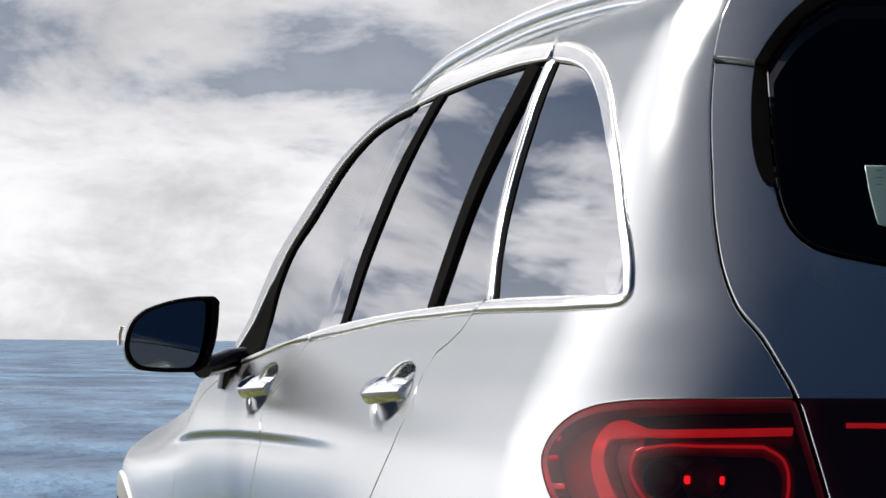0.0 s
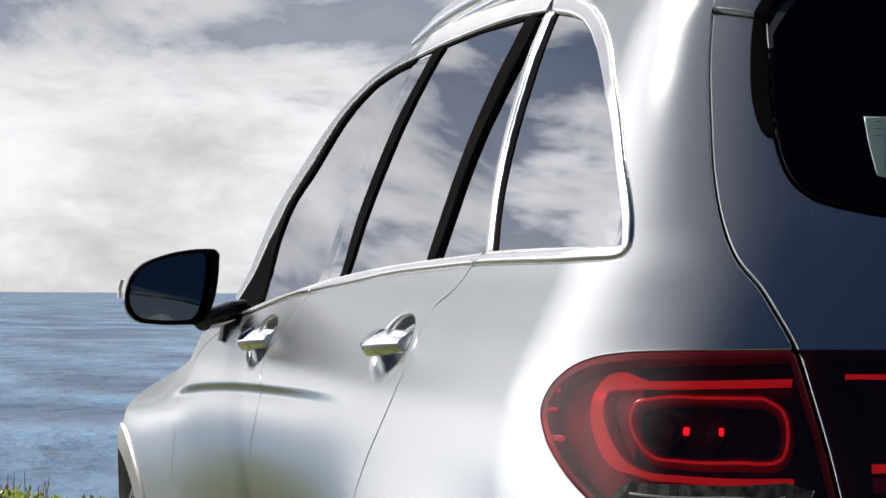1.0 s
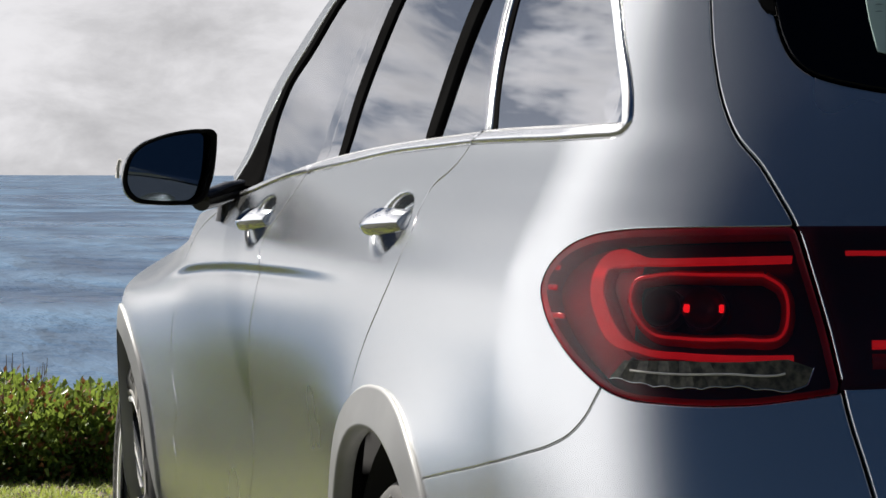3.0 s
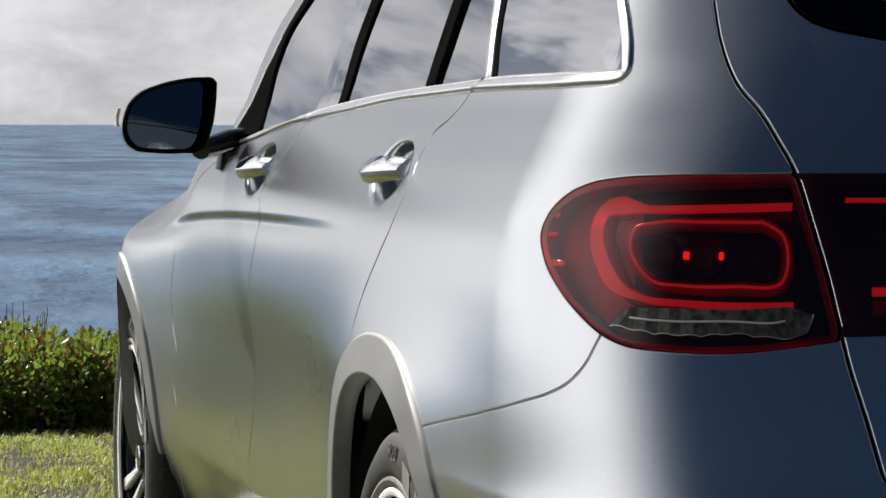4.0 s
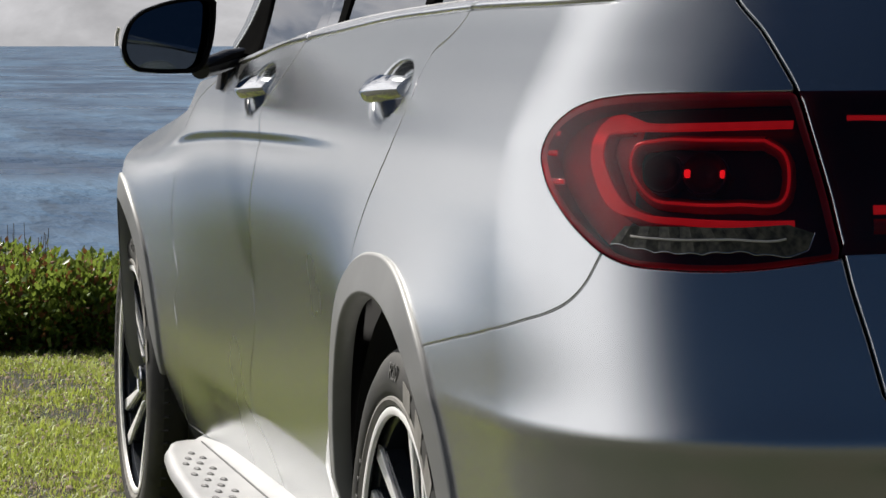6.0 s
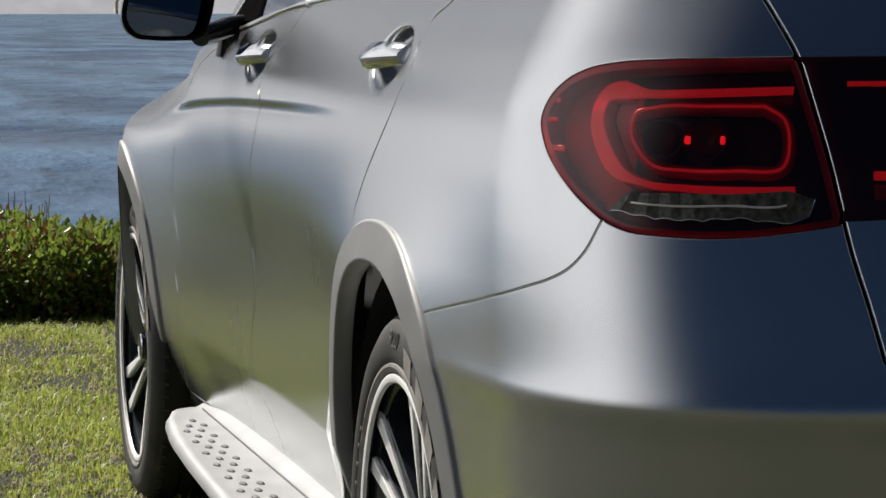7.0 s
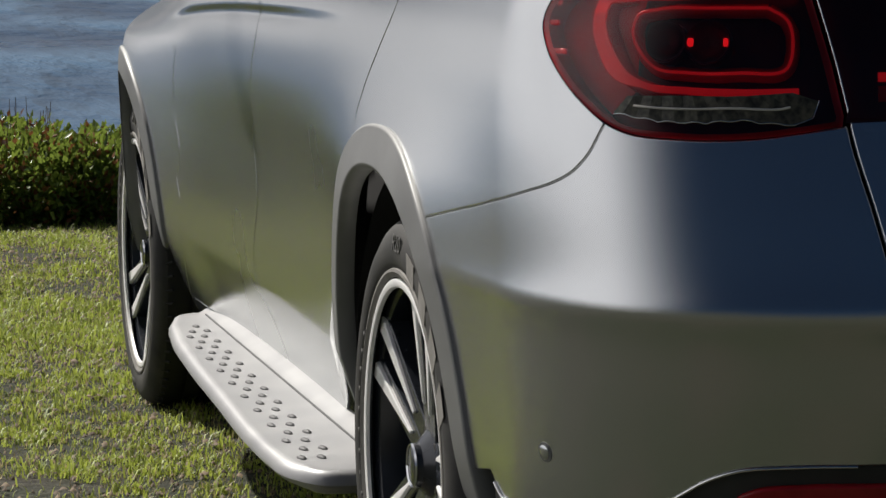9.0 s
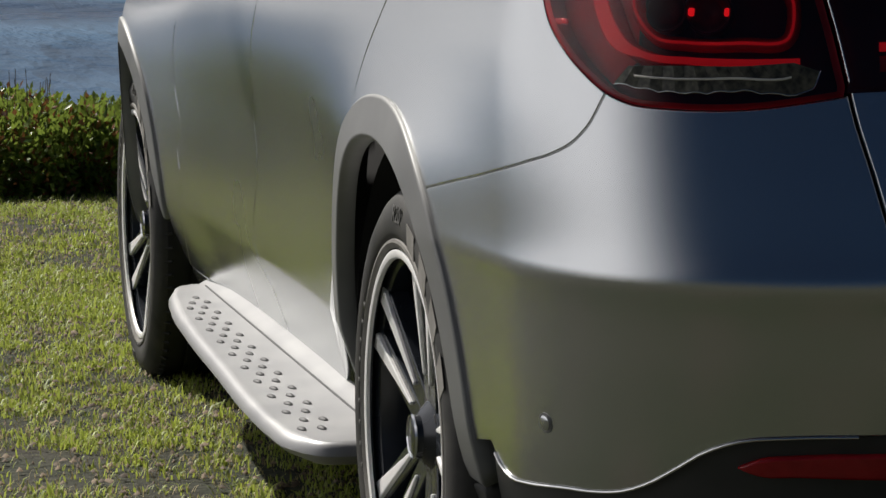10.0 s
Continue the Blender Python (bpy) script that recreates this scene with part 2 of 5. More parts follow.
def half_width(y, z):
    y, z = np.asarray(y, float), np.asarray(z, float)
    h = spline(FLANK, z) * np.interp(y, PLAN_Y, PLAN_W)
    rear, front = 1 / (1 + np.exp((z - 0.82) / 0.045)), 1 / (1 + np.exp((z - 0.90) / 0.035))
    h = h + 0.052 * rear * bump(y, 0.06, 0.48) + 0.052 * front * bump(y, 3.0, 0.50)
    h = h - 0.008 * rear * bump(y, 1.45, 0.8)
    h = h - 0.15 * ramp((z - 0.87) / 0.16) * ramp((y - 2.15) / 1.1)
    # broad shoulder that grows towards the tail
    h = h + ramp((0.45 - y) / 0.7) * 0.002 * bump(z, 1.05, 0.05)
    # shallow hollow along the middle of the doors
    h = h - 0.005 * bump(z, 0.70, 0.13) * bump(y, 1.45, 1.0)
    # soft feature line over the doors, with a shallow hollow under it
    d = spline(LINE, y) - z
    h = h - 0.011 * ramp((y - 0.42) / 0.9) * ramp((2.62 - y) / 0.4) * ramp(d / 0.022) * np.exp(-np.maximum(d, 0) / 0.05)
    # the bumper's crease runs out round the corner
    h = h + 0.007 * ramp((-0.05 - y) / 0.55) * np.exp(-np.sqrt((z - 0.672) ** 2 + 0.003**2) / 0.035)
    # the doors tuck in under a crease above the sill
    k = SILL_CREASE - z
    h = h - 0.30 * ramp((y - 0.45) / 0.2) * ramp((2.45 - y) / 0.3) * 0.5 * (k + np.sqrt(k * k + 0.006**2)) * np.exp(-np.maximum(k, 0) / 0.09)
    # scoops behind the pulls
    for py, pz in PULLS:
        u, v = y - py, z - pz
        r = np.hypot(u / 0.125, v / 0.050)
        h = h - 0.026 * ramp((1 - r) / 0.42)
    return h


LINE = [(0.3, 0.990), (0.55, 0.988), (1.17, 0.982), (1.8, 0.970), (2.29, 0.948), (2.6, 0.920)]


R_X, R_Y, POW = 0.46, 0.36, 2.3


def corner(s):
    """Outline of the tail seen from above: across (0 .. 1) and forward of the rearmost line."""
    s = np.asarray(s, float)
    flat = WIDE - R_X
    quarter = 0.62
    u = np.clip((s - flat) / quarter, 0, 1) * (math.pi / 2)
    a = np.where(s < flat, s, flat + R_X * np.sin(u) ** (2 / POW))
    b = np.where(s < flat, 0, R_Y * (1 - np.cos(u) ** (2 / POW)))
    over = np.maximum(s - flat - quarter, 0)
    b = b + np.where(over > 0, over, 0)
    return a / WIDE, b + 0.05 * (a / WIDE) ** 2


def surface(s, z):
    """Point of the car's left skin: s runs from the middle of the tail round the corner and forward, z is the height."""
    s, z = np.broadcast_arrays(np.asarray(s, float), np.asarray(z, float))
    a, b = corner(s)
    tail = spline(TAIL, z)
    y = tail + b
    # the lean of the tail fades away forward
    y = -0.925 + b + (tail + 0.925) * np.exp(-np.maximum(b - 0.05, 0) / 0.9)
    x = -a * half_width(y, z)
    return np.stack([x, y, z], -1)

# lines on the skin: s round from the middle of the tail, height
BELT_LOW = [(3.601, 1.089), (3.460, 1.101), (3.258, 1.121), (3.107, 1.134), (2.873, 1.146), (2.606, 1.159), (2.162, 1.179), (1.865, 1.185), (1.624, 1.189), (1.313, 1.190), (1.066, 1.190), (0.932, 1.192)]
BELT_UP = [(3.343, 1.118), (3.128, 1.140), (2.910, 1.159), (2.626, 1.177), (2.284, 1.191), (1.935, 1.200), (1.621, 1.206), (1.479, 1.209), (1.209, 1.210), (1.002, 1.210), (0.914, 1.211)]
QW_OUT = [(0.932, 1.192), (0.906, 1.197), (0.893, 1.210), (0.896, 1.232), (0.912, 1.268), (0.942, 1.313), (0.996, 1.382), (1.134, 1.476), (1.265, 1.525), (1.406, 1.560), (1.603, 1.592), (1.838, 1.616)]
QW_IN = [(0.914, 1.211), (0.918, 1.225), (0.950, 1.283), (1.003, 1.352), (1.190, 1.463), (1.302, 1.504), (1.426, 1.536), (1.567, 1.559), (1.708, 1.574)]
QW_FRONT = [(1.708, 1.574), (1.690, 1.537), (1.660, 1.478), (1.632, 1.408), (1.595, 1.334), (1.556, 1.275), (1.491, 1.210)]
DOOR_REAR_EDGE = [(1.793, 1.580), (1.775, 1.534), (1.730, 1.452), (1.687, 1.371), (1.619, 1.284), (1.546, 1.208)]
TOP_OUT = [(1.838, 1.616), (2.265, 1.635), (2.547, 1.638), (2.824, 1.626), (2.916, 1.603), (3.191, 1.565), (3.376, 1.504), (3.520, 1.410), (3.645, 1.293), (3.661, 1.208), (3.676, 1.135)]
TOP_IN = [(1.803, 1.584), (2.079, 1.595), (2.344, 1.596), (2.621, 1.590), (2.820, 1.580)]
FRONT_IN = [(2.820, 1.580), (3.034, 1.568), (3.188, 1.543), (3.328, 1.486), (3.427, 1.399), (3.535, 1.305), (3.552, 1.270)]
GLASS_F_TOP = [(2.823, 1.571), (3.011, 1.560), (3.166, 1.535), (3.288, 1.479), (3.376, 1.393), (3.484, 1.306), (3.484, 1.264), (3.433, 1.195), (3.334, 1.119)]
GLASS_F_REAR = [(2.823, 1.571), (2.849, 1.497), (2.864, 1.409), (2.864, 1.306), (2.862, 1.223), (2.847, 1.165)]
B_SHUT = [(2.824, 1.626), (2.783, 1.552), (2.789, 1.471), (2.795, 1.390), (2.791, 1.297), (2.777, 1.222), (2.760, 1.170)]
BAR_F_L = [(2.687, 1.594), (2.682, 1.532), (2.706, 1.456), (2.705, 1.372), (2.698, 1.277), (2.650, 1.176)]
BAR_F_R = [(2.600, 1.586), (2.608, 1.527), (2.625, 1.442), (2.627, 1.361), (2.624, 1.265), (2.594, 1.178)]
BAR_R_L = [(1.939, 1.587), (1.934, 1.531), (1.947, 1.468), (1.958, 1.399), (1.959, 1.329), (1.956, 1.262), (1.948, 1.200)]
BAR_R_R = [(1.830, 1.576), (1.828, 1.521), (1.853, 1.458), (1.879, 1.393), (1.887, 1.327), (1.886, 1.261), (1.885, 1.203)]
GLASS_R_TOP = [(2.600, 1.586), (2.326, 1.591), (2.095, 1.587), (1.932, 1.585)]
SEAM = [(0.844, 1.610), (0.841, 1.576), (0.834, 1.540), (0.825, 1.508), (0.809, 1.446), (0.787, 1.369), (0.768, 1.296), (0.749, 1.242), (0.721, 1.194), (0.677, 1.154), (0.648, 1.121), (0.622, 1.088), (0.595, 1.033), (0.575, 0.967), (0.562, 0.901), (0.556, 0.862), (0.544, 0.797), (0.534, 0.733)]
LAMP = [(0.624, 1.084), (0.687, 1.083), (0.773, 1.081), (0.847, 1.077), (0.892, 1.070), (0.928, 1.056), (0.953, 1.033), (0.961, 1.008), (0.947, 0.979), (0.908, 0.940), (0.867, 0.909), (0.838, 0.891), (0.808, 0.880), (0.749, 0.874), (0.696, 0.873), (0.646, 0.876), (0.599, 0.883), (0.564, 0.889)]
R_SHUT = [(1.610, 1.188), (1.635, 1.166), (1.673, 1.148), (1.737, 1.118), (1.738, 1.092), (1.719, 1.059), (1.738, 1.009), (1.803, 0.948), (1.882, 0.881), (1.920, 0.828), (1.928, 0.780)]
F_SHUT = [(2.859, 1.148), (2.887, 1.111), (2.926, 1.067), (2.972, 1.029), (2.986, 1.004), (2.959, 0.979), (2.975, 0.957), (2.982, 0.915), (3.021, 0.861), (3.058, 0.795), (3.081, 0.708), (3.070, 0.624), (3.153, 0.461), (3.132, 0.420), (3.094, 0.381), (3.090, 0.309), (3.045, 0.273)]
FENDER_SHUT = [(3.552, 1.081), (3.720, 1.051), (3.853, 1.001), (3.960, 0.926), (3.957, 0.853), (3.988, 0.790), (3.997, 0.715), (3.964, 0.632), (4.011, 0.577), (3.992, 0.517), (4.014, 0.465), (4.032, 0.401), (4.080, 0.345), (4.122, 0.299)]
ROCKER = [(4.122, 0.299), (3.816, 0.278), (3.515, 0.269), (3.191, 0.269), (2.840, 0.264), (2.534, 0.267)]
BUMP_TOP = [(1.378, 0.735), (1.255, 0.755), (1.086, 0.782), (0.988, 0.802), (0.927, 0.817), (0.895, 0.830), (0.866, 0.852), (0.841, 0.886)]
BUMP_LOW = [(1.139, 0.427), (1.112, 0.402), (1.076, 0.390), (1.033, 0.392), (0.937, 0.401), (0.875, 0.404), (0.839, 0.409), (0.797, 0.424), (0.758, 0.447), (0.724, 0.469), (0.685, 0.484), (0.630, 0.490), (0.536, 0.492)]
REFLECTOR = [(0.687, 0.451), (0.665, 0.461), (0.617, 0.467), (0.535, 0.469), (0.533, 0.438), (0.617, 0.441), (0.665, 0.442)]
SPOIL_LOW = [(0.827, 1.519), (0.781, 1.515), (0.741, 1.510), (0.718, 1.505)]
SPOIL_IN = [(0.718, 1.505), (0.704, 1.533), (0.679, 1.565), (0.655, 1.583), (0.619, 1.605)]
EDGE_OUT = [(0.741, 1.510), (0.737, 1.475), (0.729, 1.429), (0.719, 1.391), (0.707, 1.365), (0.692, 1.348), (0.678, 1.346)]
EDGE_TOP = [(0.741, 1.510), (0.727, 1.541), (0.706, 1.571), (0.677, 1.600)]
RW = [(0.718, 1.505), (0.705, 1.460), (0.696, 1.421), (0.680, 1.354), (0.667, 1.317), (0.654, 1.294), (0.631, 1.274), (0.603, 1.263), (0.569, 1.255), (0.538, 1.249)]
LOOP_OUT = [(0.615, 1.051), (0.684, 1.049), (0.761, 1.047), (0.824, 1.045), (0.858, 1.038), (0.861, 1.016), (0.846, 0.982), (0.817, 0.950), (0.785, 0.937), (0.735, 0.933), (0.669, 0.931), (0.606, 0.932)]
LOOP_IN = [(0.643, 1.031), (0.708, 1.031), (0.780, 1.029), (0.806, 1.022), (0.811, 1.003), (0.797, 0.977), (0.775, 0.959), (0.735, 0.954), (0.670, 0.954), (0.618, 0.960), (0.613, 0.986), (0.620, 1.016), (0.643, 1.031)]
RIBS = [(0.804, 0.923), (0.734, 0.924), (0.669, 0.924), (0.612, 0.928), (0.586, 0.918), (0.593, 0.901), (0.670, 0.896), (0.735, 0.893), (0.785, 0.897), (0.824, 0.903)]
STICKER = [(0.562, 1.371), (0.556, 1.336), (0.547, 1.296), (0.537, 1.293), (0.535, 1.371)]
SENSOR = [(0.968, 0.481)]

# ---- building tools ----
def part(name, me, material, parent=None, label="", at=None):
    if isinstance(me, bmesh.types.BMesh):
        bm, me = me, bpy.data.meshes.new(name)
        bm.to_mesh(me)
        bm.free()
    if material and not me.materials:
        me.materials.append(material)
    ob = new(name, me)
    ob.parent = parent
    if at is not None:
        ob.matrix_basis = at
    return tagged(ob, label)


def smooth(me, angle=40):
    me.polygons.foreach_set("use_smooth", [True] * len(me.polygons))
    me.set_sharp_from_angle(angle=radians(angle))
    return me


def curve(points, step=0.008):
    """Even points along a smooth line through the given ones."""
    p = np.array(points, float)
    q = np.vstack([2 * p[0] - p[1], p, 2 * p[-1] - p[-2]])
    out = []
    for i in range(1, len(q) - 2):
        a, b, c, d = q[i - 1:i + 3]
        k = max(2, int(np.linalg.norm(c - b) / step))
        # tangents scaled to the uneven spacing
        lb, lc, ld = (max(np.linalg.norm(v), 1e-6) for v in (b - a, c - b, d - c))
        mb = (b - a) / lb * lc / (lb + lc) + (c - b) / lc * lb / (lb + lc)
        mc = (c - b) / lc * ld / (lc + ld) + (d - c) / ld * lc / (lc + ld)
        t = np.linspace(0, 1, k, endpoint=False)[:, None]
        out.append((2 * t**3 - 3 * t**2 + 1) * b + (t**3 - 2 * t**2 + t) * lc * mb + (3 * t**2 - 2 * t**3) * c + (t**3 - t**2) * lc * mc)
    out.append(p[-1:])
    return np.vstack(out)


def line(*points):
    return np.vstack([curve([a, b]) for a, b in zip(points, points[1:])])


def loop(*runs):
    """One closed outline out of runs of points, anticlockwise, with no doubled points."""
    p = np.vstack([np.asarray(r, float) for r in runs])
    keep = [0]
    for i in range(1, len(p)):
        if np.linalg.norm(p[i] - p[keep[-1]]) > 0.0015:
            keep.append(i)
    if np.linalg.norm(p[keep[-1]] - p[0]) < 0.0015:
        keep.pop()
    p = p[keep]
    x, y = p.T
    return p if np.sum(x * np.roll(y, -1) - np.roll(x, -1) * y) > 0 else p[::-1]


def shrink(p, d):
    e = np.roll(p, -1, 0) - p
    e /= np.maximum(np.linalg.norm(e, axis=1, keepdims=True), 1e-9)
    n = np.stack([-e[:, 1], e[:, 0]], 1)
    m = n + np.roll(n, 1, 0)
    m /= np.maximum((m**2).sum(1, keepdims=True) / 2, 0.5)
    return p + d * m


def inside(p, q):
    x, y = q[:, 0][:, None], q[:, 1][:, None]
    a, b = p, np.roll(p, -1, 0)
    cross = ((a[:, 1] > y) != (b[:, 1] > y)) & (x < (b[:, 0] - a[:, 0]) * (y - a[:, 1]) / (b[:, 1] - a[:, 1] + 1e-12) + a[:, 0])
    return cross.sum(1) % 2 == 1


def normal(s, z):
    e = 0.0015
    a = surface(s + e, z) - surface(s - e, z)
    b = surface(s, z + e) - surface(s, z - e)
    n = -np.cross(a, b)
    return n / np.linalg.norm(n, axis=-1, keepdims=True)


def sheet(outline, out=0.0, gap=0.002, edge=0.0022, deep=0.016, step=0.026, close=(), fine=(), both=False, right=False, even=False):
    """A panel of the skin inside an outline in (s, z), raised by out, with a rounded edge turned in. close: (s, z, radius) of places meshed finely."""
    rim = shrink(outline, gap)
    top = shrink(rim, edge)
    lo, hi = top.min(0), top.max(0)
    def lattice(st, lo, hi):
        zz = np.arange(lo[1], hi[1], st * 0.87)
        ss = np.arange(lo[0], hi[0], st)
        g = np.array([(s + (st / 2 if i % 2 else 0), z) for i, z in enumerate(zz) for s in ss])
        return g.reshape(-1, 2)
    g = lattice(step, lo, hi)
    for s, z, r in close:
        g = g[np.hypot(g[:, 0] - s, g[:, 1] - z) > r]
        f = lattice(0.006, np.array((s - r, z - r)), np.array((s + r, z + r)))
        g = np.vstack([g, f[np.hypot(f[:, 0] - s, f[:, 1] - z) <= r]])
    for s0, s1, z0, z1, st in fine:
        a, b = np.maximum((s0, z0), lo), np.minimum((s1, z1), hi)
        if (b > a).all():
            # rows that follow the feature line
            ss = np.arange(a[0], b[0], 0.016)
            lie = spline(LINE, surface(ss, 0.96)[:, 1])
            f = np.array([(s, m + k) for s, m in zip(ss, lie) for k in (0.02, 0.012, 0.006, 0.0, -0.005, -0.010, -0.015, -0.020, -0.026, -0.034, -0.045, -0.06, -0.08)])
            g = g[np.array([abs(q[1] - np.interp(q[0], ss, lie) + 0.03) > 0.062 or q[0] < ss[0] or q[0] > ss[-1] for q in g])]
            g = np.vstack([g, f])
    g = g[inside(top, g)] if len(g) else g
    if len(g):
        near = np.array([np.min(np.hypot(*(top - q).T)) for q in g])
        g = g[near > 0.0045]
    pts = np.vstack([top, g]) if len(g) else top
    k = len(top)
    v, _, tri, _, _, _ = delaunay_2d_cdt([Vector(q) for q in pts], [(i, (i + 1) % k) for i in range(k)], [], 1, 1e-6)
    v = np.array([(q[0], q[1]) for q in v])
    n = normal(v[:, 0], v[:, 1])
    P = surface(v[:, 0], v[:, 1]) + out * n
    if even:            # evenly bowed glass: its shading follows a plain second-order bow
        a, b = P[:, 1] - P[:, 1].mean(), P[:, 2] - P[:, 2].mean()
        c = np.linalg.lstsq(np.stack([a * 0 + 1, a, b, b * b], 1), P[:, 0], rcond=None)[0]
        n = np.stack([a * 0 - 1, a * 0 + c[1], c[2] + 2 * c[3] * b], 1)
        n /= np.linalg.norm(n, axis=1, keepdims=True)
    faces = [tuple(reversed(f)) for f in tri]
    if deep:
        def ring(q, d):
            m = normal(q[:, 0], q[:, 1])
            return surface(q[:, 0], q[:, 1]) + (out - d) * m, m
        A, nA = ring(top, 0)
        B, nB = ring(rim, edge * 0.55)
        C, nC = ring(rim, deep)
        away = B - A
        away -= (away * nB).sum(1, keepdims=True) * nB
        away /= np.maximum(np.linalg.norm(away, axis=1, keepdims=True), 1e-9)
        base = len(P)
        mid = away * 0.85 + nB * 0.5
        mid /= np.linalg.norm(mid, axis=1, keepdims=True)
        P = np.vstack([P, A, B, C])
        n = np.vstack([n, nA, mid, away])
        for i in range(k):
            j = (i + 1) % k
            faces.append((base + i, base + j, base + k + j, base + k + i))
            faces.append((base + k + i, base + k + j, base + 2 * k + j, base + 2 * k + i))
    if right or both:
        PR, nR = P * (-1, 1, 1), n * (-1, 1, 1)
        FR = [tuple(reversed(f)) for f in faces]
        if right:
            P, n, faces = PR, nR, FR
        else:
            FR = [tuple(i + len(P) for i in f) for f in FR]
            P, n, faces = np.vstack([P, PR]), np.vstack([n, nR]), faces + FR
    me = bpy.data.meshes.new("sheet")
    me.from_pydata(P.tolist(), [], faces)
    me.polygons.foreach_set("use_smooth", [True] * len(faces))
    me.normals_split_custom_set_from_vertices(n.tolist())
    return me


def pair(name, outline, material, parent, label="", **how):
    """The same panel on the left and on the right."""
    left = part(name, sheet(outline, **how), material, parent, label)
    part(name, sheet(outline, right=True, **how), material, parent, label)
    return left


def s_at(y, z):
    """The skin's s at a place along the flank."""
    s = np.linspace(0.9, 4.6, 900)
    return float(np.interp(y, surface(s, z)[:, 1], s))


def strip(a, b):
    """The outline between two lines that run the same way."""
    return loop(a, b[::-1])


def tube(path, radius, sides=10, flat=1.0, up=None, taper=None):
    """A rod along a path of points."""
    bm = bmesh.new()
    p = [Vector(q) for q in path]
    rings = []
    for i, q in enumerate(p):
        d = (p[min(i + 1, len(p) - 1)] - p[max(i - 1, 0)]).normalized()
        u = Vector(up or (0, 0, 1))
        sd = d.cross(u)
        sd = sd.normalized() if sd.length > 1e-4 else Vector((1, 0, 0))
        u = sd.cross(d).normalized()
        r = radius * (taper(i / (len(p) - 1)) if taper else 1)
        rings.append([bm.verts.new(q + sd * math.cos(t) * r * flat + u * math.sin(t) * r) for t in [2 * math.pi * k / sides for k in range(sides)]])
    for a, b in zip(rings, rings[1:]):
        for k in range(sides):
            bm.faces.new((a[k], a[(k + 1) % sides], b[(k + 1) % sides], b[k]))
    bm.faces.new(rings[0][::-1]), bm.faces.new(rings[-1])
    bmesh.ops.recalc_face_normals(bm, faces=bm.faces)
    me = bpy.data.meshes.new("rod")
    bm.to_mesh(me)
    bm.free()
    return smooth(me, 50)


def lathe(profile, turns=96):
    """Turn (radius, across) pairs about the x axis."""
    n = len(profile)
    t = np.linspace(0, 2 * math.pi, turns, endpoint=False)
    P = [(x, r * math.sin(a), r * math.cos(a)) for a in t for r, x in profile]
    F = [(i * n + j, i * n + j + 1, (i + 1) % turns * n + j + 1, (i + 1) % turns * n + j) for i in range(turns) for j in range(n - 1)]
    me = bpy.data.meshes.new("lathe")
    me.from_pydata(P, [], F)
    bm = bmesh.new()
    bm.from_mesh(me)
    bmesh.ops.recalc_face_normals(bm, faces=bm.faces)
    bm.to_mesh(me)
    bm.free()
    return smooth(me, 35)


def block(size, bevel=0.004, at=(0, 0, 0), seg=2):
    bm = bmesh.new()
    bmesh.ops.create_cube(bm, size=1)
    bmesh.ops.scale(bm, verts=bm.verts, vec=size)
    bmesh.ops.bevel(bm, geom=bm.edges[:], offset=bevel, segments=seg, affect="EDGES", profile=0.5)
    bmesh.ops.translate(bm, verts=bm.verts, vec=at)
    me = bpy.data.meshes.new("block")
    bm.to_mesh(me)
    bm.free()
    return smooth(me, 50)


def slab(outline, depth, bevel=0.004, seg=2):
    """A flat outline in x, z made solid along +y, edges rounded."""
    bm = bmesh.new()
    f = bm.faces.new([bm.verts.new((x, 0, z)) for x, z in outline])
    g = bmesh.ops.extrude_face_region(bm, geom=[f])
    bmesh.ops.translate(bm, verts=[v for v in g["geom"] if isinstance(v, bmesh.types.BMVert)], vec=(0, depth, 0))
    bmesh.ops.recalc_face_normals(bm, faces=bm.faces)
    if bevel:
        ed = [e for e in bm.edges if len(e.link_faces) == 2 and e.calc_face_angle(0) > 1.0]
        bmesh.ops.bevel(bm, geom=ed, offset=bevel, segments=seg, affect="EDGES", profile=0.5)
    me = bpy.data.meshes.new("slab")
    bm.to_mesh(me)
    bm.free()
    return smooth(me, 40)

# ---- the car ----
REAR_AXLE, FRONT_AXLE, HUB, WHEEL_R = 0.04, 2.955, 0.352, 0.362


def arch(yc, grow, t0, t1, n=70):
    """Wheel opening in (s, z), from angle t0 (0: behind, 90: top, 180: ahead)."""
    out = []
    for t in np.radians(np.linspace(t0, t1, n)):
        c, d = math.cos(t), math.sin(t)
        y = yc - (0.453 + grow if c > 0 else 0.52 + grow) * math.copysign(abs(c) ** 0.92, c)
        z = 0.385 + (0.444 + grow) * math.copysign(abs(d) ** 0.95, d)
        out.append((s_at(y, z), z))
    return np.array(out)


def upto(run, z=None, s=None):
    """The part of a run of points above a height."""
    return run[run[:, 1] > z]


car = tagged(new("car"), "matte silver sports utility car parked on clifftop grass", "car")
ARCH_R, ARCH_F = 0.10, 3.05
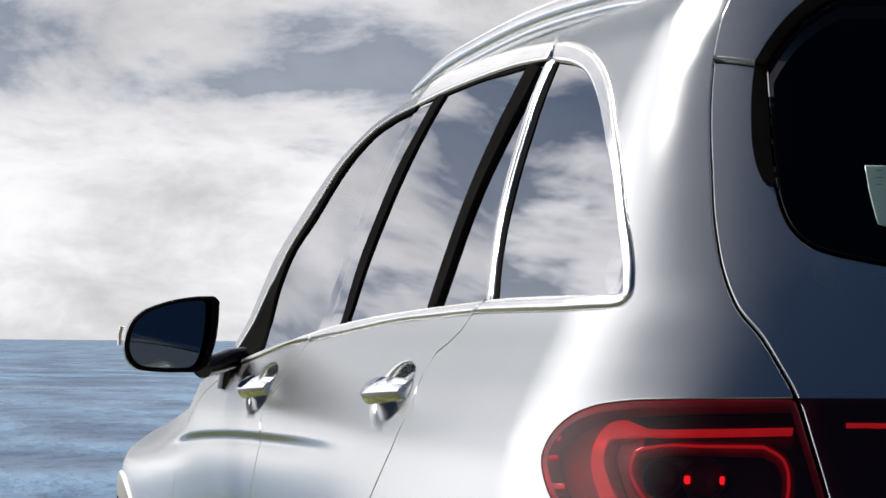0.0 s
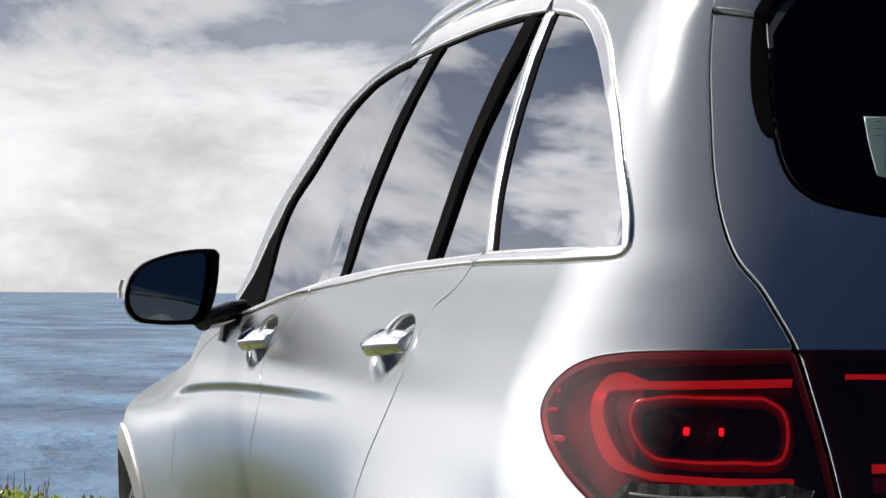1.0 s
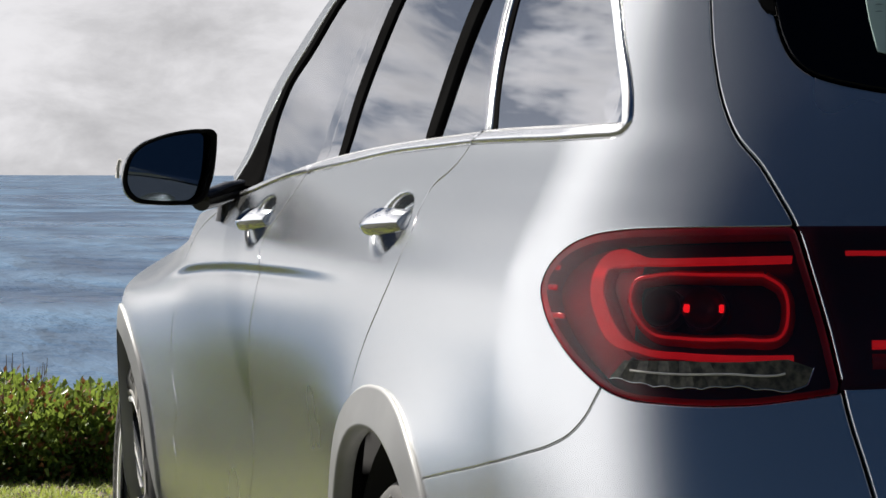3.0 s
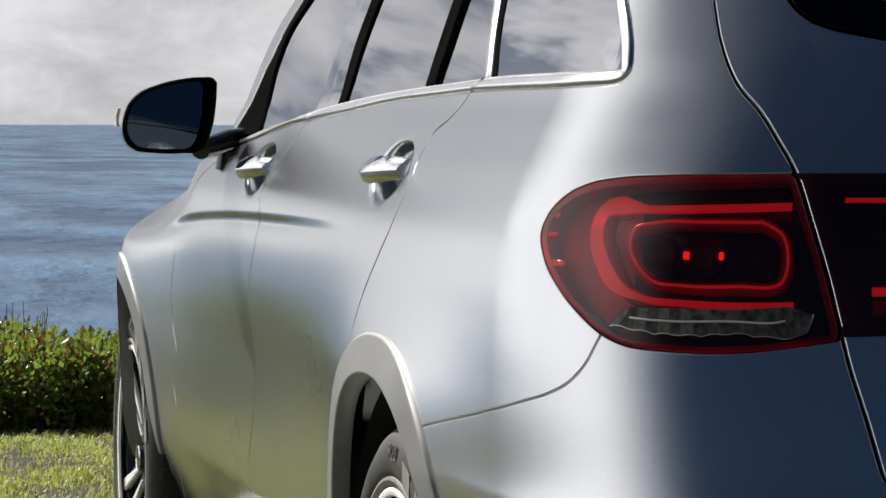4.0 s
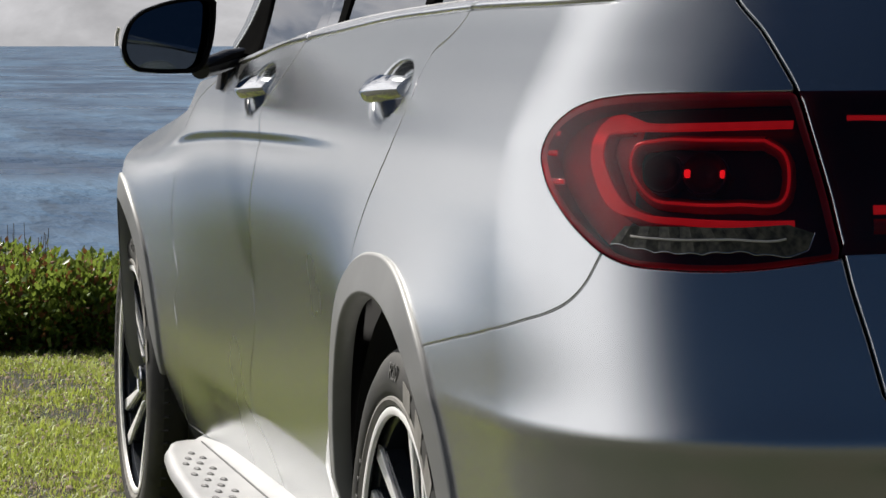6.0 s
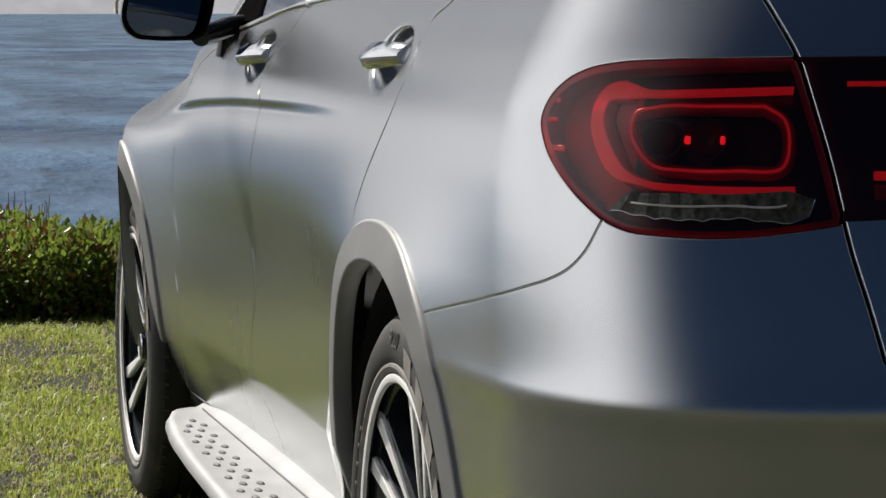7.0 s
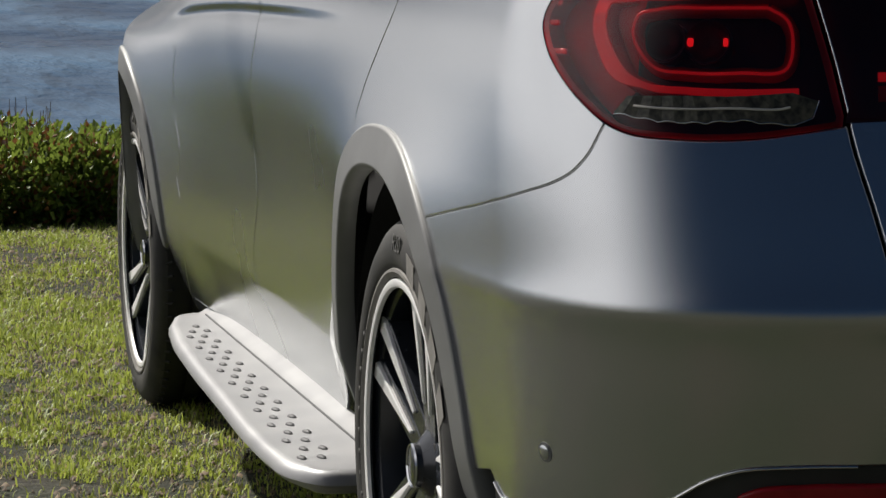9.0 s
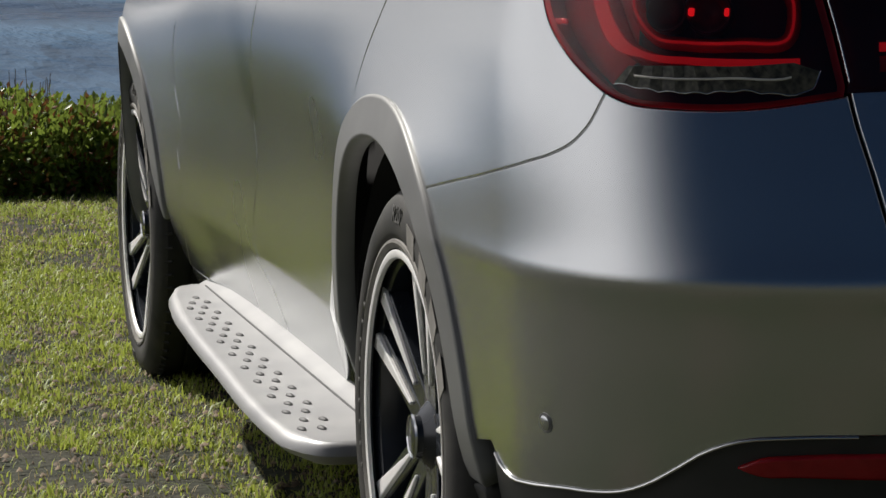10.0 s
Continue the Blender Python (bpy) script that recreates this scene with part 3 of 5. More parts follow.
# shared lines
belt_low, belt_up = curve(BELT_LOW), curve(BELT_UP)
qw_out, qw_in, qw_front = curve(QW_OUT), curve(QW_IN), curve(QW_FRONT)
top_out, top_in, front_in = curve(TOP_OUT), curve(TOP_IN), curve(FRONT_IN)
seam, lamp = curve(SEAM), curve(LAMP)
r_shut, f_shut, fender_shut = curve(R_SHUT), curve(F_SHUT), curve(FENDER_SHUT)
rocker, bump_top, bump_low = curve(ROCKER), curve(BUMP_TOP), curve(BUMP_LOW)
arch_r = arch(ARCH_R, 0.0, -8, 188)
arch_f = arch(ARCH_F, 0.0, -8, 188)


def cut(run, a, b):
    """The stretch of a run between the points nearest to a and b."""
    i, j = (int(np.argmin(np.hypot(*(run - np.array(q)).T))) for q in (a, b))
    return run[i:j + 1] if i <= j else run[j:i + 1][::-1]


CREASE_BAND = ((1.8, 4.4, 0.935, 1.0, 0.007),)


def handle_spots(k):
    y, z = PULLS[k]
    return [(s_at(y, z), z, 0.15)]


TOP = 1.662          # height at which the flank gives way to the roof
roof_edge = line((seam[0][0], seam[0][1]), (seam[0][0] + 0.01, TOP), (s_at(1.17, TOP), TOP))
lamp_tip = lamp[int(np.argmin(np.hypot(*(lamp - bump_top[-1]).T)))]
arch_bump = arch_r[int(np.argmin(np.hypot(*(arch_r - bump_top[0]).T)))]
arch_door = arch_r[int(np.argmin(np.hypot(*(arch_r - r_shut[-1]).T)))]
SILL = 0.262
arch_sill = arch_r[-1]

# quarter panel with the rear pillar and the roof side
quarter = loop(belt_low[int(np.argmin(np.hypot(*(belt_low - r_shut[0]).T)))][None], r_shut, cut(arch_r, arch_door, arch_bump), bump_top[1:],
               cut(lamp, lamp_tip, lamp[0]), cut(seam, lamp[0], seam[0]), roof_edge,
               cut(top_out, (s_at(1.17, 1.63), 1.63), top_out[0]), qw_out[::-1], cut(belt_low, belt_low[-1], r_shut[0]))
pair("quarter_panel", quarter, PAINT, car, gap=0.0006, edge=0.0016, step=0.014)
# doors
rear_door = loop(cut(belt_low, f_shut[0], r_shut[0]), r_shut, cut(arch_r, arch_door, arch_r[-14]), line(arch_r[-14], rocker[-1]),
                 cut(rocker, rocker[-1], f_shut[-1]), f_shut[::-1])
rd = pair("rear_door", rear_door, PAINT, car, gap=0.0026, edge=0.0008, step=0.013, close=handle_spots(0), fine=CREASE_BAND)
front_door = loop(cut(belt_low, fender_shut[0], f_shut[0]), f_shut, cut(rocker, f_shut[-1], fender_shut[-1]), fender_shut[::-1])
fd = pair("front_door", front_door, PAINT, car, gap=0.0026, edge=0.0008, step=0.013, close=handle_spots(1), fine=CREASE_BAND)
# wing, from the front door to the nose
nose_s = s_at(3.52, 0.7)
wing = loop(fender_shut, line(fender_shut[-1], (arch_f[6][0], arch_f[6][1])), arch_f[6:-6], line(arch_f[-6], (nose_s, 0.42), (nose_s, 0.80), (s_at(3.3, 0.93), 0.93),
            (s_at(2.9, 1.00), 1.00), (s_at(2.45, 1.055), 1.055), fender_shut[0]))
pair("front_wing", wing, PAINT, car, gap=0.0004, edge=0.0016, step=0.018, fine=CREASE_BAND)
# sill under the doors, front
sill = loop(cut(rocker, rocker[0], rocker[-1]), line(rocker[-1], (arch_sill[0], 0.27), (arch_sill[0], 0.225), (rocker[0][0], 0.235)))
pair("sill", sill, PAINT, car, gap=0.001, step=0.03)

# rear bumper, lower apron
mid = 0.0
low_end = bump_low[-1]
bumper = loop(bump_top, cut(lamp, lamp_tip, lamp[-1]), cut(seam, lamp[-1], seam[-1]), line(seam[-1], (0.47, 0.615), (mid, 0.60), (mid, low_end[1]), low_end),
              bump_low[::-1], cut(arch_r, bump_low[0], arch_bump))
part("rear_bumper", sheet(bumper, gap=0.0006, edge=0.0022, step=0.014, both=True), PAINT, car)
apron = loop(bump_low, line(low_end, (mid, low_end[1]), (mid, 0.225), (1.0, 0.225), (arch_r[2][0], 0.24), bump_low[0]))
part("bumper_apron", sheet(apron, out=-0.004, gap=0.001, step=0.025, both=True), PLASTIC, car, "grained dark grey plastic lower apron")
rim_line = [tuple(surface(*q) + 0.0015 * normal(*q)) for q in bump_low[2:-2:2]]
for side in (1, -1):
    part("apron_trim", tube([(x * side, y, z) for x, y, z in rim_line], 0.0019, 8), CHROME, car, "thin bright trim line")
refl = loop(curve(REFLECTOR[:4]), line(REFLECTOR[3], (REFLECTOR[3][0] - 0.25, REFLECTOR[3][1]), (REFLECTOR[4][0] - 0.25, REFLECTOR[4][1])), curve(REFLECTOR[4:] + REFLECTOR[:1]))
pair("rear_reflector", refl, RED_DEEP, car, "dark red plastic reflector", out=0.004, gap=0.0, edge=0.004, deep=0.01, step=0.01)
ss, sz = SENSOR[0]
for side in (1, -1):
    sp = Vector(surface(ss, sz)); sn = Vector(normal(ss, sz))
    sp.x *= side; sn.x *= side
    me = lathe([(0.0001, 0.0035), (0.0075, 0.0035), (0.0095, 0.0022), (0.0098, -0.004)], 32)
    part("parking_sensor", me, PAINT, car, at=Matrix.Translation(sp) @ sn.to_track_quat("X", "Z").to_matrix().to_4x4())
    ring = lathe([(0.0100, 0.0006), (0.0128, 0.0008), (0.0134, -0.003)], 32)
    part("sensor_ring", ring, CLAD, car, at=Matrix.Translation(sp) @ sn.to_track_quat("X", "Z").to_matrix().to_4x4())

# tailgate: skin, spoiler, dark surround, back glass
spoil_low, rw, edge_out, edge_top = curve(SPOIL_LOW), curve(RW), curve(EDGE_OUT), curve(EDGE_TOP)
spoil_in = curve(SPOIL_IN)
rw_mid = (mid, rw[-1][1] - 0.004)
gate_top = seam[int(np.argmin(np.hypot(*(seam - spoil_low[0]).T)))]
gate = loop(cut(seam, seam[-1], gate_top), spoil_low, rw, line(rw[-1], rw_mid, (mid, 0.60), (0.47, 0.615), seam[-1]))
tailgate = part("tailgate", sheet(gate, gap=0.0034, step=0.02, both=True), PAINT, car)
spoiler = loop(cut(seam, gate_top, seam[0]), line(seam[0], (seam[0][0] - 0.01, TOP), (mid, TOP + 0.005), (mid, spoil_in[-1][1] + 0.004), spoil_in[-1]), spoil_in[::-1], spoil_low[::-1])
part("roof_spoiler", sheet(spoiler, out=0.004, gap=0.002, step=0.02, both=True), PAINT, car)
surround = loop(edge_out, cut(rw, edge_out[-1], rw[0]), spoil_low[::-1][:3])
pair("glass_surround", surround, RUBBER, tailgate, "gloss black glass surround", out=0.0035, gap=0.0, edge=0.002, deep=0.006, step=0.012)
over = loop(edge_top, spoil_in[::-1])
pair("spoiler_edge", over, RUBBER, tailgate, "gloss black spoiler edge", out=0.0075, gap=0.0, edge=0.002, deep=0.006, step=0.012)
glass = loop(rw, line(rw[-1], rw_mid, (mid, spoil_in[-1][1])), line((mid, spoil_in[-1][1]), spoil_in[-1]), spoil_in[::-1])
# added black sheet: stands for the unlit cabin behind the glass
part("cabin_shade_backing", sheet(shrink(glass, 0.004), out=-0.03, gap=0.0, deep=0.0, step=0.06, both=True), DARK, car, "black backing added in place of the cabin shade")
part("back_glass", sheet(glass, out=0.001, gap=0.0015, step=0.03, both=True), GLASS_BACK, tailgate, "dark tinted back window")

# tail lamps: red cover over a dark housing with light guides
def inward(run, d):
    """Points of the skin along a run, sunk by d."""
    return [tuple(surface(s, z) - d * normal(s, z)) for s, z in run]


lamp_left = lamp[(lamp[:, 0] > 0.84)]


def lamp_unit():
    body = loop(lamp, cut(seam, lamp[-1], lamp[0])[1:-1])
    pair("tail_lamp", body, COVER, car, "dark red tail lamp with glossy clear cover", out=0.0005, gap=0.0008, edge=0.003, deep=0.0, step=0.012)
    small = shrink(body, 0.004)
    pair("lamp_housing", small, LAMP_DARK, car, "dark red lamp housing", out=-0.034, gap=0.0, edge=0.001, deep=0.0, step=0.02)
    ring_out, ring_in = shrink(body, 0.0008), shrink(body, 0.008)
    for side in (1, -1):
        bm = bmesh.new()
        a = [bm.verts.new((x * side, y, z)) for x, y, z in inward(ring_out, 0.0012)]
        b = [bm.verts.new((x * side, y, z)) for x, y, z in inward(ring_out, 0.040)]
        c = [bm.verts.new((x * side, y, z)) for x, y, z in inward(ring_in, 0.004)]
        k = len(a)
        for i in range(k):
            j = (i + 1) % k
            bm.faces.new((a[i], a[j], b[j], b[i])), bm.faces.new((a[i], c[i], c[j], a[j]))
        bmesh.ops.recalc_face_normals(bm, faces=bm.faces)
        part("lamp_rim", bm, RED_DEEP, car, "deep red lamp rim")
        def guide(run, radius, depth, material, name, label="", flat=1.0):
            return part(name, tube([(x * side, y, z) for x, y, z in inward(curve(run, 0.006), depth)], radius, 8, flat), material, car, label)
        q = curve(LOOP_OUT, 0.006)
        e = np.gradient(q, axis=0)
        e = np.stack([-e[:, 1], e[:, 0]], 1) / np.linalg.norm(e, axis=1, keepdims=True)
        w = 0.0042 + 0.0135 * ramp((q[:, 0] - 0.79) / 0.05)[:, None]
        part("light_guide", sheet(strip(q + e * w, q - e * 0.0042), out=-0.014, gap=0.0, edge=0.001, deep=0.006, step=0.01, right=side < 0), RED, car, "bright red light guide")
        # brighter red sheet at the outer end: sunlight put into the colour
        part("lamp_sunlit_side", sheet(loop(cut(lamp, lamp_left[0], lamp_left[-1]) * 1.0, line(lamp_left[-1], (0.80, 0.93), (0.80, 1.05), lamp_left[0])), out=-0.029, gap=0.006, edge=0.001, deep=0.0, step=0.012, right=side < 0), RED_DEEP, car, "brighter red sheet standing in for sunlight in the lamp")
        guide([(s - 0.004, z + (0.004 if z > 0.98 else -0.004)) for s, z in LOOP_OUT[3:10]], 0.010, 0.026, RED_DEEP, "guide_backing")
        guide(LOOP_IN, 0.0020, 0.014, RED, "inner_light_guide", "thin red light guide")
        guide(LOOP_IN, 0.009, 0.027, RED_DEEP, "inner_guide_backing")
        # bulb cups in the middle
        for (s, z), r in ((lamp_place(0), 0.024), (lamp_place(1), 0.026)):
            p, n = Vector(surface(s, z)), Vector(normal(s, z))
            p -= n * 0.030
            p.x *= side; n.x *= side
            me = lathe([(0.0001, 0.002), (r * 0.45, 0.004), (r * 0.8, 0.010), (r, 0.020), (r * 1.06, 0.020), (r * 1.08, 0.0)], 32)
            part("bulb_cup", me, LAMP_DARK, car, at=Matrix.Translation(p) @ n.to_track_quat("X", "Z").to_matrix().to_4x4())
        for fs, fz, w in ((0.732, 0.990, 0.009), (0.688, 0.990, 0.006)):
            p, n = Vector(surface(fs, fz)), Vector(normal(fs, fz))
            p -= n * 0.014
            p.x *= side; n.x *= side
            part("bulb_lens", block((0.006, w, 0.010), 0.002), RED_LIT, car, at=Matrix.Translation(p) @ n.to_track_quat("X", "Z").to_matrix().to_4x4())
        for k, (fs, fz) in enumerate(((0.935, 0.975), (0.958, 1.01), (0.962, 1.035))):
            p, n = Vector(surface(fs, fz)), Vector(normal(fs, fz))
            p -= n * 0.012
            p.x *= side; n.x *= side
            part("marker_chip", block((0.004, 0.03, 0.007), 0.0015), RED, car, at=Matrix.Translation(p) @ n.to_track_quat("X", "Z").to_matrix().to_4x4())
        # smoked strip of ribbed reversing lens along the bottom
        a, b = curve(RIBS[:4], 0.004), curve(RIBS[4:][::-1], 0.004)
        m = 64
        ia = np.linspace(0, len(a) - 1, m).astype(int)
        ib = np.linspace(0, len(b) - 1, m).astype(int)
        bm = bmesh.new()
        rows = []
        for q in range(m):
            w = 0.0035 * (1 - abs((q % 8) / 4 - 1))
            rows.append([bm.verts.new((x * side, y, z)) for x, y, z in inward([a[ia[q]] * (1 - t) + b[ib[q]] * t for t in (0, 0.25, 0.5, 0.75, 1)], -0.0012 - w * 0.4)])
        for q in range(m - 1):
            for t in range(4):
                bm.faces.new((rows[q][t], rows[q + 1][t], rows[q + 1][t + 1], rows[q][t + 1]))
        bmesh.ops.recalc_face_normals(bm, faces=bm.faces)
        part("reversing_lens", bm, LENS, car, "smoked ribbed reversing lens")
        low = [(s, z - 0.002 + 0.003 * abs(math.sin(k * math.pi / 3.5))) for k, (s, z) in enumerate(b[::2])]
        part("lens_scallop", tube([(x * side, y, z) for x, y, z in inward(low, -0.002)], 0.0008, 6), CHROME, car, "scalloped bright lens edge")
        midl = [a[ia[q]] * 0.5 + b[ib[q]] * 0.5 for q in range(6, m - 6, 3)]
        part("lens_bar", tube([(x * side, y, z) for x, y, z in inward(midl, -0.0035)], 0.0016, 6), AMBER, car)


def lamp_place(k, _=None):
    return ((0.762, 0.990), (0.709, 0.990))[k] if k in (0, 1) else (0, 0)


lamp_unit()
# the lamp goes on over the tailgate
g0, g1 = np.array(lamp[0]) - (0.0045, 0), np.array(lamp[-1]) - (0.0045, 0)
inner = loop(line((g0[0], g0[1] + 0.001), (0.24, 1.088), (0.24, 0.905), (g1[0] + 0.004, g1[1] + 0.003)), cut(seam, lamp[-1], lamp[0])[2:-2] - (0.0045, 0))
pair("tailgate_lamp", inner, COVER, tailgate, "dark red lamp on the tailgate", out=0.006, gap=0.001, edge=0.003, deep=0.0, step=0.015)
pair("tailgate_lamp_housing", shrink(inner, 0.0), LAMP_DARK, tailgate, out=0.0012, gap=0.0, edge=0.001, deep=0.0, step=0.03)
for side in (1, -1):
    for z0, r, mt in ((1.052, 0.0035, RED), (0.945, 0.006, RED), (0.925, 0.010, RED_DEEP)):
        run = [(0.26 + 0.03 * k, z0) for k in range(12) if 0.26 + 0.03 * k < np.interp(z0, seam[::-1, 1], seam[::-1, 0]) - 0.02]
        part("tailgate_light_guide", tube([(x * side, y, z) for x, y, z in inward(run, -0.0015)], r, 8, 0.35), mt, tailgate)

# windows of the left and right side, with their bright and black trims
glass_f = loop(curve(GLASS_F_TOP), cut(belt_up, GLASS_F_TOP[-1], GLASS_F_REAR[-1]), curve(GLASS_F_REAR)[::-1])
pair("front_door_glass", glass_f, GLASS_CLEAR, fd, "clear side window mirroring the clouds", out=-0.005, gap=0.0, edge=0.001, deep=0.0, even=True, step=0.04)
b_shut, bar_fl, bar_fr, bar_rl, bar_rr = (curve(v) for v in (B_SHUT, BAR_F_L, BAR_F_R, BAR_R_L, BAR_R_R))
b_low = b_shut[int(np.argmin(np.abs(b_shut[:, 1] - top_in[-1][1]))):]
pair("door_pillar", loop(curve(GLASS_F_REAR), b_low[::-1]), GLASS_DARK, fd, "gloss black door pillar", out=-0.003, gap=0.0012, edge=0.001, deep=0.008, step=0.04)
pair("pillar_cover", loop(b_low, bar_fl[::-1]), GLASS_DARK, rd, "gloss black door pillar", out=-0.003, gap=0.0012, edge=0.001, deep=0.008, step=0.04)
pair("pillar_backing", loop(curve(GLASS_F_REAR), bar_fr[::-1]), BLACK, rd, "gloss black pillar", out=-0.008, gap=0.0, edge=0.001, deep=0.0, step=0.04)
pair("window_seal", strip(bar_fl, bar_fr), RUBBER, rd, "black rubber window seal", out=-0.001, gap=0.0, edge=0.001, deep=0.008, step=0.02)
glass_r = loop(curve(GLASS_R_TOP), bar_rl, cut(belt_up, bar_rl[-1], bar_fr[-1]), bar_fr[::-1])
pair("rear_door_glass", glass_r, GLASS_DARK, rd, "dark privacy window mirroring clouds", out=-0.005, gap=0.0, edge=0.001, deep=0.0, even=True, step=0.04)
pair("glass_divider", strip(bar_rl, bar_rr), RUBBER, rd, "black rubber glass divider", out=0.002, gap=0.0, edge=0.002, deep=0.012, step=0.02)
d_edge = curve(DOOR_REAR_EDGE)
ql = loop(bar_rr, cut(belt_up, bar_rr[-1], d_edge[-1]), d_edge[::-1])
pair("door_quarter_glass", ql, GLASS_DARK, rd, "small dark fixed pane", out=-0.005, gap=0.0, edge=0.001, deep=0.0, even=True, step=0.04)
q_glass = loop(qw_in, qw_front, cut(belt_up, qw_front[-1], qw_in[0]))
pair("quarter_glass", q_glass, GLASS_DARK, car, "dark rear side window mirroring clouds", out=-0.004, gap=0.0, edge=0.001, deep=0.0, even=True, step=0.04)
third = lambda f: np.array([np.array((np.interp(z, d_edge[::-1, 1], d_edge[::-1, 0]) * (1 - f) + np.interp(z, qw_front[::-1, 1], qw_front[::-1, 0]) * f, z)) for z in np.linspace(d_edge[0][1], d_edge[-1][1], 50)])
pair("door_edge_trim", strip(third(0.0), third(0.34)), CHROME, rd, "bright door edge strip", out=0.001, gap=0.0, edge=0.0015, deep=0.01, step=0.02)
pair("door_gap_seal", strip(third(0.34), third(0.48)), RUBBER, rd, "black rubber seal", out=-0.006, gap=0.0, edge=0.0005, deep=0.0, step=0.02)
pair("quarter_edge_trim", strip(third(0.48), third(0.66)), CHROME, car, "bright window edge strip", out=0.001, gap=0.0, edge=0.001, deep=0.01, step=0.02)
pair("quarter_seal", strip(third(0.66), third(1.05)), RUBBER, car, "black rubber seal", out=-0.002, gap=0.0, edge=0.001, deep=0.01, step=0.02)
# belt strips
pair("belt_trim", loop(cut(belt_low, belt_low[0], f_shut[0]), cut(belt_up, f_shut[0], belt_up[0])), CHROME, fd, "satin chrome belt strip", out=0.004, gap=0.0006, edge=0.006, deep=0.012, step=0.02)
pair("belt_trim", loop(cut(belt_low, f_shut[0], r_shut[0]), cut(belt_up, d_edge[-1], f_shut[0])), CHROME, rd, "satin chrome belt strip", out=0.004, gap=0.0006, edge=0.006, deep=0.012, step=0.02)
pair("quarter_trim", loop(cut(belt_low, r_shut[0], belt_low[-1]), qw_out, line(qw_out[-1], third(0.5)[0]), qw_front[:1], qw_in[::-1], cut(belt_up, qw_in[0], d_edge[-1])),
     CHROME, car, "satin chrome window surround", out=0.005, gap=0.0008, edge=0.007, deep=0.014, step=0.014)
# upper frame: bright strip over the rear door, body colour along the front pillar
pair("upper_trim", loop(cut(top_out, top_out[0], b_shut[0]), line(b_shut[0], top_in[-1]), top_in[::-1]), CHROME, rd, "satin chrome upper window strip", out=0.004, gap=0.0006, edge=0.004, deep=0.012, step=0.014)
g_top = curve(GLASS_F_TOP)
outer = cut(top_out, b_shut[0], top_out[-1])
pair("front_pillar", loop(outer, line(top_out[-1], (top_out[-1][0] - 0.055, top_out[-1][1] - 0.01), (FRONT_IN[-1][0] + 0.02, FRONT_IN[-1][1] - 0.02)), front_in[::-1], line(top_in[-1], b_shut[0])), PAINT, car, out=0.003, gap=0.0005, edge=0.003, deep=0.02, step=0.016)
pair("front_seal", loop(front_in, line(front_in[-1], (FRONT_IN[-1][0] + 0.03, FRONT_IN[-1][1] - 0.03), (top_out[-1][0] - 0.05, top_out[-1][1] - 0.012), belt_up[0]), g_top[::-1]), RUBBER, fd, "black window frame and mirror base", out=0.0, gap=0.0, edge=0.001, deep=0.01, step=0.016)
pair("upper_seal", loop(curve(GLASS_R_TOP), line(GLASS_R_TOP[-1], top_in[0]), top_in), RUBBER, rd, "black rubber window seal", out=-0.002, gap=0.0, edge=0.001, deep=0.008, step=0.02)

# roof, windscreen, bonnet and nose close the body
def across(name, left, lift, material, label="", steps=18):
    """A sheet from a line on the left side to its mirror image, crowned by lift."""
    P, F = [], []
    for x, y, z in left:
        for t in np.linspace(-1, 1, steps):
            P.append((x * -t if x < 0 else x * t, y, z + lift * (1 - t * t)))
    n = steps
    F = [(i * n + j, i * n + j + 1, i * n + n + j + 1, i * n + n + j) for i in range(len(left) - 1) for j in range(n - 1)]
    me = bpy.data.meshes.new(name)
    me.from_pydata(P, [], F)
    bm = bmesh.new()
    bm.from_mesh(me)
    bmesh.ops.recalc_face_normals(bm, faces=bm.faces)
    bmesh.ops.solidify(bm, geom=bm.faces[:], thickness=0.004)
    bm.to_mesh(me)
    bm.free()
    return part(name, smooth(me, 60), material, car, label)


edge_pts = [tuple(surface(s, TOP - 0.002)) for s in np.linspace(seam[0][0] + 0.03, s_at(1.17, TOP), 24)]
across("roof", edge_pts, 0.018, PAINT)
screen = [tuple(surface(s, z) + np.array((0.02, 0, -0.01))) for s, z in cut(top_out, b_shut[0], top_out[-1])[::4]]
across("windscreen", screen, 0.0, GLASS_DARK, "dark windscreen")
hood = [tuple(surface(s_at(y, z), z) * np.array((0.985, 1, 1))) for y, z in ((2.12, 1.10), (2.45, 1.045), (2.9, 0.99), (3.3, 0.92), (3.5, 0.80))]
across("bonnet", hood, 0.035, PAINT)
nose = [(-0.82, 3.50, z) for z in (0.80, 0.70, 0.55, 0.40, 0.28)]
across("front_bumper", nose, 0.0, PAINT)

# dark structure behind the gaps, near-black in place of their shade
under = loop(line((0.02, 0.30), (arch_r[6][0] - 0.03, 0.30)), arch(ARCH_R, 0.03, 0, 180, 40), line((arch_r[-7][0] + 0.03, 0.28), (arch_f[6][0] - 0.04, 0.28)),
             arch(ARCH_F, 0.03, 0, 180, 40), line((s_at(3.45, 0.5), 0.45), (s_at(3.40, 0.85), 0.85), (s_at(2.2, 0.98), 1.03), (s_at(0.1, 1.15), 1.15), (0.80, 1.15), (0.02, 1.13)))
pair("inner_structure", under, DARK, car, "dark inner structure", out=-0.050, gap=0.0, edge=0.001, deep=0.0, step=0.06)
post = loop(line((0.50, 1.10), (0.92, 1.14), (0.93, 1.20), (1.02, 1.40), (1.25, 1.53), (1.45, 1.60), (1.0, 1.63), (0.78, 1.63), (0.70, 1.40), (0.62, 1.2)))
